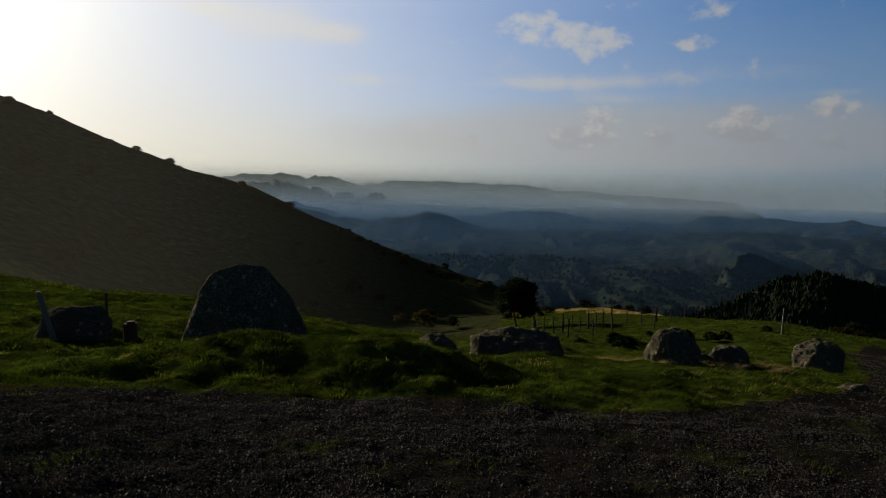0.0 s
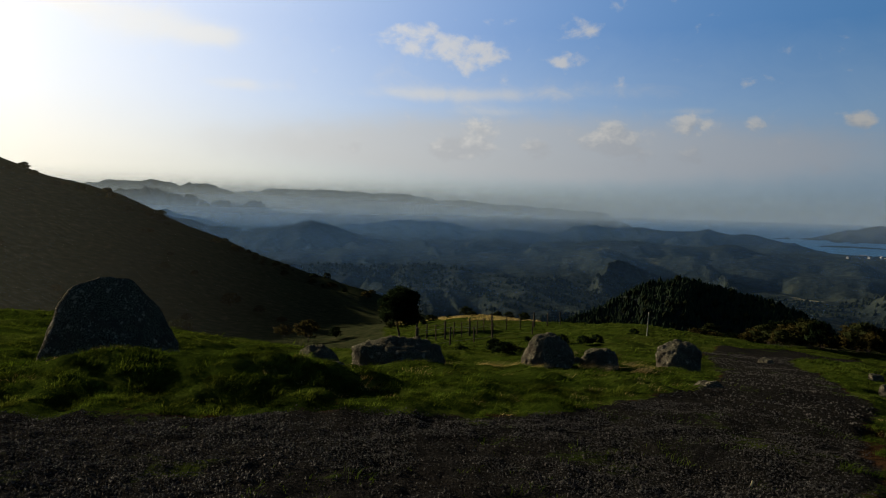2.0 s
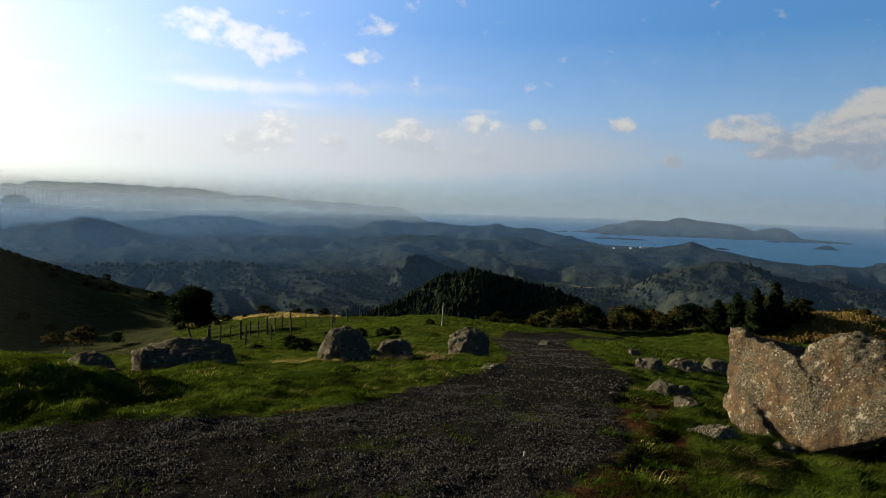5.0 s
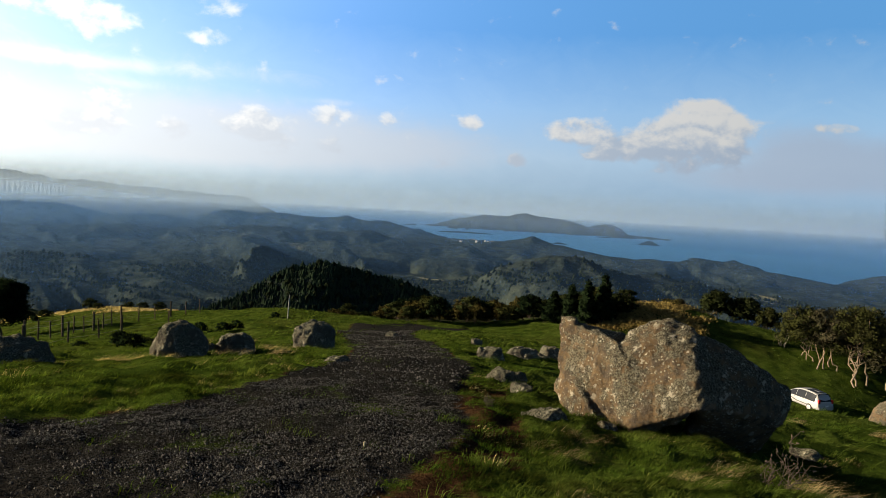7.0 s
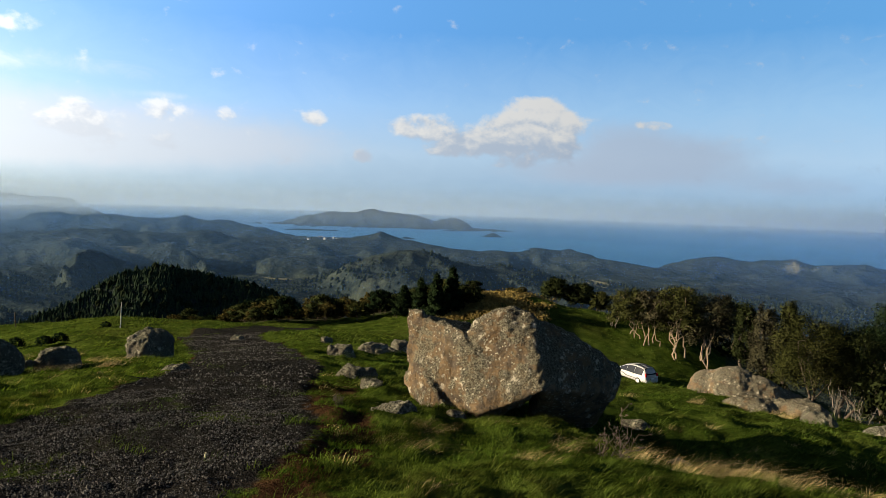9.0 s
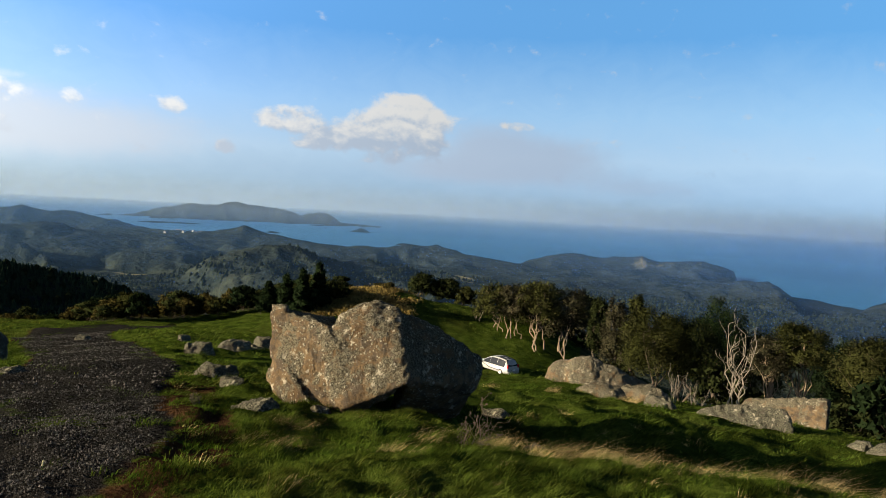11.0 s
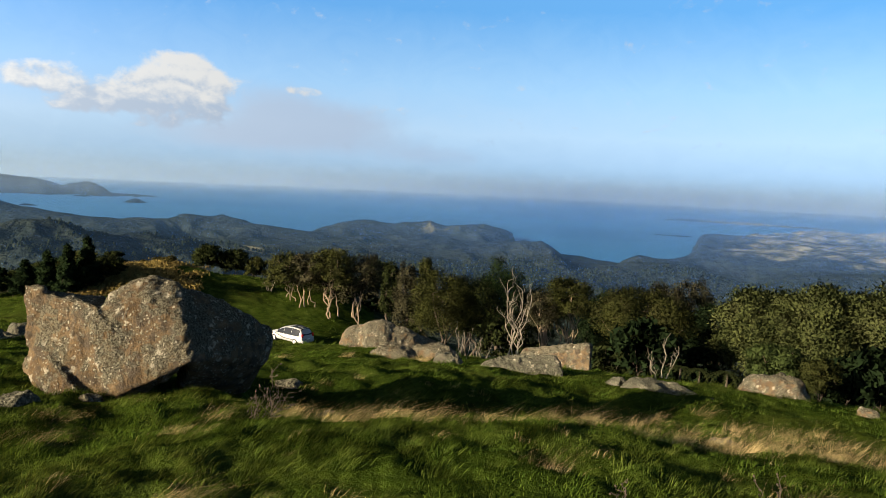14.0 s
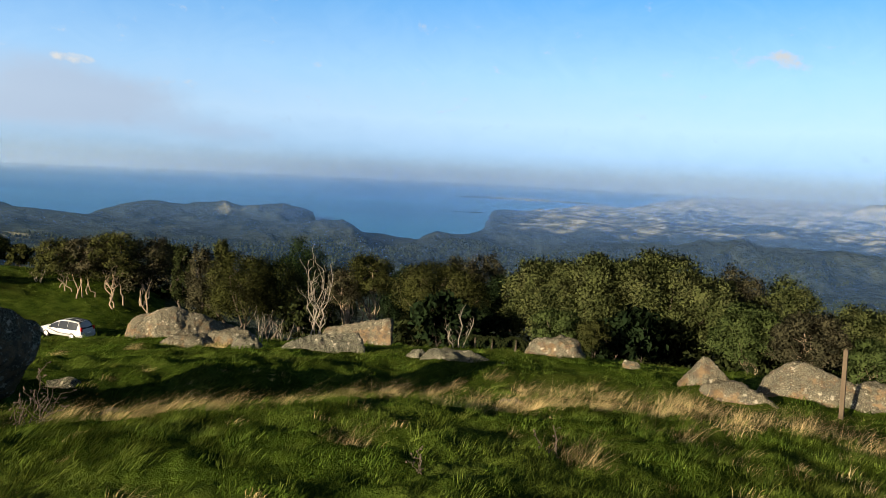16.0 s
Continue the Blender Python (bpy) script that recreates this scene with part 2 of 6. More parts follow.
def ground_material():
    """Pasture with dry patches, bare soil and a gravel track (attribute 'track')."""
    m, n = material("pasture", 0.95)
    wide, mid, fine = n.noise(n.place, 0.09, 4), n.noise(n.place, 0.8, 5, 0.6), n.noise(n.place, 9.0, 4, 0.7)
    green = n.ramp(mid, (0.3, (0.009, 0.016, 0.003)), (0.5, (0.027, 0.042, 0.006)), (0.7, (0.056, 0.075, 0.013)))
    green = n.mix(n.span(wide, 0.5, 0.68, 0.0, 0.45), green, (0.032, 0.032, 0.008, 1))
    green = n.mix(n.span(fine, 0.35, 0.6, 0.5, 0.0), green, (0.008, 0.013, 0.003, 1))
    attr = n.put("ShaderNodeAttribute", attribute_name="track")
    tint = n.ramp(n.noise(n.place, 26.0, 4, 0.8), (0.3, (0.005, 0.0049, 0.0049)), (0.55, (0.0130, 0.0125, 0.0120)), (0.75, (0.036, 0.034, 0.032)))
    tint = n.mix(n.span(n.noise(n.place, 1.1, 3), 0.5, 0.7, 0.0, 0.5), tint, (0.014, 0.0125, 0.011, 1))
    edge = n.math("ADD", attr.outputs["Fac"], n.math("MULTIPLY", n.math("SUBTRACT", n.noise(n.place, 2.0, 6, 0.75), 0.5), 1.9))
    on = n.math("MULTIPLY", n.span(edge, 0.42, 0.62), n.span(n.noise(n.place, 0.75, 5, 0.7), 0.66, 0.58, 0.25, 1.0))
    tint = n.mix(n.math("MULTIPLY", n.span(attr.outputs["Fac"], 0.72, 0.42), n.span(n.noise(n.place, 0.9, 4), 0.46, 0.62)), tint, (0.036, 0.017, 0.008, 1))
    scrub = n.put("ShaderNodeAttribute", attribute_name="scrub").outputs["Fac"]
    dark = n.ramp(mid, (0.3, (0.014, 0.020, 0.009)), (0.55, (0.027, 0.031, 0.015)), (0.75, (0.048, 0.046, 0.024)))
    green = n.mix(n.span(scrub, 0.35, 0.65), green, dark)
    soil = n.put("ShaderNodeAttribute", attribute_name="soil").outputs["Fac"]
    earth = n.ramp(n.noise(n.place, 7.0, 5, 0.7), (0.35, (0.010, 0.006, 0.004)), (0.65, (0.042, 0.022, 0.011)))
    worn_edge = n.span(n.math("MULTIPLY_ADD", n.math("SUBTRACT", n.noise(n.place, 2.4, 5, 0.7), 0.5), 1.3, soil), 0.56, 0.76)
    n.link(n.mix(worn_edge, n.mix(on, green, tint), earth), n.bsdf.inputs["Base Color"])
    bump(n, n.math("MULTIPLY_ADD", n.noise(n.place, 60.0, 3, 0.7), 0.4, fine), 1.0, 0.09)
    return m


def bush_material(name="bush country"):
    """Far hills: dark bush in clumps, with paler pasture on some of the tops."""
    m, n = material(name, 1.0)
    wide, mid, fine = n.noise(n.place, 0.004, 5, 0.6), n.noise(n.place, 0.03, 5, 0.7), n.noise(n.place, 0.14, 4, 0.75)
    # the bluish cast puts some of the distance haze into the bush colour
    bush = n.ramp(fine, (0.3, (0.005, 0.007, 0.0075)), (0.5, (0.010, 0.014, 0.0135)), (0.7, (0.021, 0.027, 0.021)))
    bush = n.mix(n.span(mid, 0.48, 0.7, 0.0, 0.6), bush, (0.030, 0.035, 0.024, 1))
    attr = n.put("ShaderNodeAttribute", attribute_name="pasture")
    open_ = n.span(n.math("ADD", n.math("MULTIPLY_ADD", n.math("SUBTRACT", mid, 0.5), 1.15, n.math("SUBTRACT", wide, 0.5)), attr.outputs["Fac"]), 0.22, 0.74)
    bush = n.mix(open_, bush, n.ramp(mid, (0.3, (0.06, 0.078, 0.026)), (0.6, (0.25, 0.215, 0.115)), (0.8, (0.17, 0.165, 0.08))))
    n.link(bush, n.bsdf.inputs["Base Color"])
    bump(n, n.math("MULTIPLY_ADD", mid, 3.0, fine), 0.8, 3.0)
    return m


GREY_ROCK = rock_material("lichened grey rock", 0.92, 0.0, 0.25)
ROCK, PASTURE, BUSH = rock_material(), ground_material(), bush_material()


def sea_material():
    m, n = material("sea", 0.5)
    w = n.noise(n.place, 0.02, 5, 0.6)
    n.link(n.mix(n.span(n.noise(n.place, 0.0016, 4, 0.6), 0.35, 0.65), (0.006, 0.058, 0.150, 1), (0.010, 0.076, 0.172, 1)), n.bsdf.inputs["Base Color"])
    n.bsdf.inputs["Specular IOR Level"].default_value = 0.22
    bump(n, w, 0.35, 3.0)
    return m


SEA = sea_material()
SEA_Z = -85.0


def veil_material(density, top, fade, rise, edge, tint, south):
    """A sheet standing in for air haze: mostly clear, the rest scatters light to both sides; thins out with height."""
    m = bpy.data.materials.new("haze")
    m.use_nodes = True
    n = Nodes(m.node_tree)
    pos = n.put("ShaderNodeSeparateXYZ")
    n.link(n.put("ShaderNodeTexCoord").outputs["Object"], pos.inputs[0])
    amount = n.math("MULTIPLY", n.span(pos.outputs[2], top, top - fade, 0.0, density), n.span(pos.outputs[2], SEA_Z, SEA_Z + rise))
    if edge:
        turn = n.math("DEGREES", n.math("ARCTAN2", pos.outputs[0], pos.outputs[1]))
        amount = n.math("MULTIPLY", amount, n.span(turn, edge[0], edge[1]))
    else:   # denser to imitate the glow towards the sun and brighten the southern hills
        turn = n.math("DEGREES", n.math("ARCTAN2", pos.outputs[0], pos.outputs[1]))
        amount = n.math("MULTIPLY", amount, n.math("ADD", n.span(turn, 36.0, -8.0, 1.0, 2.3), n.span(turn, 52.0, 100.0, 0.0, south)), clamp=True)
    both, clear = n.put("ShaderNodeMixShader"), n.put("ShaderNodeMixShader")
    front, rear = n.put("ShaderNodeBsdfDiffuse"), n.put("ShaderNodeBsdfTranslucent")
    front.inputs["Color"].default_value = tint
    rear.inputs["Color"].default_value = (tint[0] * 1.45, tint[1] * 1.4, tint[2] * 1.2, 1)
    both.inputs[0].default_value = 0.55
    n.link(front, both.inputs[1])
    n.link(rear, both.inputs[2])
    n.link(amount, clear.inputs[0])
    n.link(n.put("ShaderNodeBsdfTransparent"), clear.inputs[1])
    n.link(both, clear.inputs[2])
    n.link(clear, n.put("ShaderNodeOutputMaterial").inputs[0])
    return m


# ---------------------------------------------------------------- helpers for shapes
def mesh_from(name, verts, faces, mat, smooth=True):
    me = bpy.data.meshes.new(name)
    me.from_pydata([tuple(v) for v in verts], [], faces)
    me.materials.append(mat)
    if smooth:
        me.shade_smooth()
    me.update()
    return me


def quick_mesh(name, verts, faces, mat, smooth=False):
    """verts (n,3) and faces (m,k) as arrays."""
    verts, faces = np.asarray(verts, np.float32), np.asarray(faces, np.int32)
    m, k = faces.shape
    me = bpy.data.meshes.new(name)
    me.vertices.add(len(verts))
    me.vertices.foreach_set("co", verts.ravel())
    me.loops.add(m * k)
    me.loops.foreach_set("vertex_index", faces.ravel())
    me.polygons.add(m)
    me.polygons.foreach_set("loop_start", np.arange(m, dtype=np.int32) * k)
    me.polygons.foreach_set("use_smooth", np.full(m, smooth))
    me.materials.append(mat)
    me.update(calc_edges=True)
    return me


def part(name, bm, mat, parent, label=""):
    me = bpy.data.meshes.new(name)
    bm.to_mesh(me)
    bm.free()
    me.materials.append(mat)
    ob = new(name, me)
    ob.parent = parent
    return tagged(ob, label)


def hash2(i, j, seed):
    h = (i.astype(np.int64) * 374761393 + j.astype(np.int64) * 668265263 + seed * 974711) & 0x7FFFFFFF
    h = ((h ^ (h >> 13)) * 1274126177) & 0x7FFFFFFF
    return ((h ^ (h >> 16)) & 0xFFFF) / 65535.0


def vnoise(x, y, seed=0):
    i, j = np.floor(x), np.floor(y)
    u, v = x - i, y - j
    u, v = u * u * u * (u * (u * 6 - 15) + 10), v * v * v * (v * (v * 6 - 15) + 10)
    a, b, c, d = hash2(i, j, seed), hash2(i + 1, j, seed), hash2(i, j + 1, seed), hash2(i + 1, j + 1, seed)
    return (a * (1 - u) + b * u) * (1 - v) + (c * (1 - u) + d * u) * v


def fbm(x, y, octaves=4, seed=0, gain=0.5):
    s, a, t = 0.0, 1.0, 0.0
    for k in range(octaves):
        s, t = s + a * vnoise(x, y, seed + k), t + a
        x, y, a = x * 2.03 + 17.1, y * 2.03 - 9.7, a * gain
    return s / t


def ridged(x, y, octaves=5, seed=0):
    s, a, t, w = 0.0, 1.0, 0.0, 1.0
    for k in range(octaves):
        r = 1 - np.abs(2 * vnoise(x, y, seed + k) - 1)
        r = r * r * w
        w = np.clip(r * 1.6, 0, 1)
        s, t = s + a * r, t + a
        x, y, a = x * 2.1 + 3.3, y * 2.1 + 11.9, a * 0.58
    return s / t


def smooth(v, a, b):
    t = np.clip((v - a) / (b - a), 0, 1)
    return t * t * (3 - 2 * t)


# ---------------------------------------------------------------- the near hilltop
# the middle of the gravel track: a wide turning place before the camera, then a lane that bends away
LANE = [(-30, -1.0), (-14, 2.2), (-6, 3.9), (0, 4.6), (3.3, 5.7), (5.3, 7.6), (7.6, 10.0), (11.2, 15.4), (16.0, 24.0), (21.5, 31.0), (30.0, 37.0), (46.0, 45.0)]
WIDTH = [3.4, 3.4, 3.2, 2.4, 1.5, 1.15, 1.15, 1.25, 1.5, 1.8, 2.0, 2.2]



def track_amount(x, y):
    best = np.full(np.shape(x), 9.0)
    for (p, q, w, v) in zip(LANE, LANE[1:], WIDTH, WIDTH[1:]):
        dx, dy = q[0] - p[0], q[1] - p[1]
        s = np.clip(((x - p[0]) * dx + (y - p[1]) * dy) / (dx * dx + dy * dy), 0, 1)
        d = np.hypot(x - p[0] - s * dx, y - p[1] - s * dy) / (w + (v - w) * s)
        best = np.minimum(best, d)
    return 1 - smooth(best, 0.75, 1.3)


def soil_amount(x, y):
    """Bare brown earth along the track's outer edge."""
    r = np.hypot(x, y)
    return np.clip(track_amount(x - 0.55, y + 0.42) - 0.75 * track_amount(x, y), 0, 1) * smooth(r, 3.0, 4.5) * smooth(r, 13, 9)


# ground height below the camera's foot, by azimuth and distance
RADII = (0, 6, 10, 16, 23, 35, 53, 72, 95, 140, 175)
PROFILE = {
    -75: (-0.2, -0.4, -0.6, -0.6, 0.0, 2, 5, 9, 17, 22),
    -33: (-0.25, -0.7, -1.2, -1.6, -2.5, -5, -6, -2, 10, 20),
    -18: (-0.45, -0.9, -1.7, -2.6, -5, -9, -13, -13, -2.4, 3.2),
    0: (-0.5, -0.95, -2.0, -3.5, -6.2, -9.8, -13.6, -17.4, -19.4, -18),
    13: (-0.55, -1.0, -2.05, -3.5, -5.9, -8.7, -11.0, -14.4, -26, -32),
    26: (-0.55, -1.0, -2.0, -3.2, -5.1, -7.3, -10.5, -16.6, -30, -37),
    41: (-0.55, -1.0, -2.05, -3.2, -5.1, -8.4, -12.4, -14.8, -24, -33),
    57: (-0.65, -1.3, -2.6, -3.9, -6.4, -9.8, -12.6, -10.6, -26, -36),
    62.5: (-0.67, -1.35, -2.67, -4.0, -6.8, -11.0, -14.0, -12.0, -30, -39.5),
    68: (-0.7, -1.4, -2.75, -4.15, -7.1, -11.8, -15.3, -14.0, -34, -43),
    90: (-0.7, -1.5, -2.85, -4.4, -7.9, -13.5, -19.5, -26, -38, -46),
    130: (-0.7, -1.5, -2.75, -4.35, -8.2, -14, -20, -28, -42, -50),
}
PROFILE[160], PROFILE[250] = PROFILE[130], PROFILE[-75]


def near_height(x, y):
    x, y = np.asarray(x, float), np.asarray(y, float)
    r, a = np.hypot(x, y), np.degrees(np.arctan2(x, y))
    a = np.where(a < -110, a + 360, a)
    keys = sorted(PROFILE)
    rows = np.array([(0, *PROFILE[k]) for k in keys], float)
    out = 0.0
    # smooth interpolation along both ways
    g = np.interp(r, RADII, np.arange(len(RADII)))
    i = np.clip(g.astype(int), 0, len(RADII) - 2)
    u = g - i

    def along(row):
        p = [row[np.clip(i + k, 0, len(RADII) - 1)] for k in (-1, 0, 1, 2)]
        rr = np.array(RADII, float)
        q = [rr[np.clip(i + k, 0, len(RADII) - 1)] for k in (-1, 0, 1, 2)]
        h = q[2] - q[1]
        m1 = (p[2] - p[0]) / np.maximum(q[2] - q[0], 1e-6) * h
        m2 = (p[3] - p[1]) / np.maximum(q[3] - q[1], 1e-6) * h
        return ((2 * u - 3) * u * u + 1) * p[1] + ((u - 2) * u + 1) * u * m1 + (3 - 2 * u) * u * u * p[2] + (u - 1) * u * u * m2

    f = np.interp(a, keys, np.arange(len(keys)))
    k = np.clip(f.astype(int), 0, len(keys) - 2)
    w = f - k
    w = 0.65 * w + 0.35 * w * w * (3 - 2 * w)
    lines = np.array([along(row) for row in rows])
    pick = np.arange(r.size).reshape(r.shape)
    flatl = lines.reshape(len(keys), -1)
    lo, hi = flatl[k.ravel(), pick.ravel()].reshape(r.shape), flatl[(k + 1).ravel(), pick.ravel()].reshape(r.shape)
    out = lo * (1 - w) + hi * w
    # hummocks, and the ruts of the track
    lump = smooth(r, 4, 14)
    out = out + (fbm(x * 0.22, y * 0.22, 4, 5) - 0.5) * 0.55 * lump + (fbm(x * 1.1, y * 1.1, 3, 9) - 0.5) * 0.2 * smooth(r, 1, 6) * (1 - 0.8 * track_amount(x, y)) + (fbm(x * 2.7, y * 2.7, 4, 19) - 0.5) * 0.2 * smooth(r, 2, 5) * (1 - track_amount(x, y))
    out = out + (fbm(x * 0.06, y * 0.06, 3, 15) - 0.5) * 2.0 * smooth(r, 40, 110)
    out = out + (fbm(x * 4.5, y * 4.5, 3, 33) - 0.5) * 0.08 * smooth(r, 1, 4) * smooth(r, 30, 14) * track_amount(x, y)
    # a level stand where the cars are parked
    flat = np.exp(-(np.hypot(x - 63.2, y - 29.5) / 8.0) ** 2)
    out = out * (1 - flat) + flat * -15.0
    # hollows beyond the brow that the camera stands on
    out = out - 0.5 * np.exp(-((r - 9.7) / 1.7) ** 2) * smooth(a, 61, 70) * smooth(a, 118, 94) + 0.07 * np.exp(-((r - 6.8) / 0.8) ** 2) * smooth(a, 60, 68) * smooth(a, 112, 92)
    out = out - 0.35 * np.exp(-((r - 12.8) / 2.2) ** 2) * smooth(a, 82, 96) * smooth(a, 140, 126)
    # a grassed bank between the track and the rocks
    for bx, by, sx, sy, h in ((-2.6, 9.2, 2.0, 0.9, 0.42), (-0.4, 8.6, 1.1, 0.7, 0.34), (-8, 24, 5, 3, 0.5)):
        out = out + h * np.exp(-((x - bx) / sx) ** 2 - ((y - by) / sy) ** 2)
    return out


def polar_sheet(name, azimuths, radii, height, mat, *extras):
    a, r = np.meshgrid(np.radians(azimuths), radii, indexing="ij")
    x, y = r * np.sin(a), r * np.cos(a)
    z = height(x, y)
    n, m = a.shape
    idx = np.arange(n * m).reshape(n, m)
    f = np.stack([idx[:-1, :-1], idx[:-1, 1:], idx[1:, 1:], idx[1:, :-1]], -1).reshape(-1, 4)
    me = quick_mesh(name, np.stack([x, y, z], -1).reshape(-1, 3), f[:, ::-1], mat, True)
    for extra in extras:
        at = me.attributes.new(extra[0], "FLOAT", "POINT")
        at.data.foreach_set("value", extra[1](x, y).astype(np.float32).ravel())
    return new(name, me)


AZ_NEAR = np.concatenate([np.linspace(-180, -50, 60)[:-1], np.linspace(-50, 140, 520), np.linspace(140, 180, 20)[1:]])


def scrub_amount(x, y):
    """Where the pasture gives way to dark scrub."""
    r, a = np.hypot(x, y), np.degrees(np.arctan2(x, y))
    left = 1 - smooth(a, 3, 7)
    edge = np.where(a < 48, 84.0, np.where(a > 74, 42.0, 104.0))
    return np.maximum(smooth(r, edge, edge + 14), left * smooth(r, 30, 42)) + (fbm(x * 0.2, y * 0.2, 3, 3) - 0.5) * 0.3


ground = polar_sheet("ground", AZ_NEAR, np.concatenate([[0.0, 0.4, 0.8], np.geomspace(1.2, 175, 280)]), near_height, PASTURE, ("track", track_amount), ("scrub", scrub_amount), ("soil", soil_amount))
tagged(ground, "uneven green hilltop pasture with a worn gravel track", "ground", kind="structure")

# ---------------------------------------------------------------- the far country and the sea
# where the shore first lies, by azimuth
COAST = [(-180, 700), (-120, 900), (-60, 6000), (20, 6000), (24, 3600), (26, 1780), (31, 1720), (37, 1620), (38.5, 1540), (44, 1560), (46.5, 1540), (48, 1470),
         (50.5, 1330), (54, 1240), (57.4, 1250), (58.7, 1330), (61.5, 1300), (63, 1240), (65.5, 1150), (67.3, 1045), (68, 1020), (70, 1120), (73, 1210), (84, 1220), (84.9, 1150), (85.4, 960),
         (88.5, 900), (90, 850), (94, 850), (95.5, 900), (97.8, 960), (99, 1040), (99.6, 1380), (102, 1620), (104, 1750), (108, 1900), (110.5, 2100), (112, 2500), (115, 3600), (124, 6000), (150, 6000), (180, 700)]
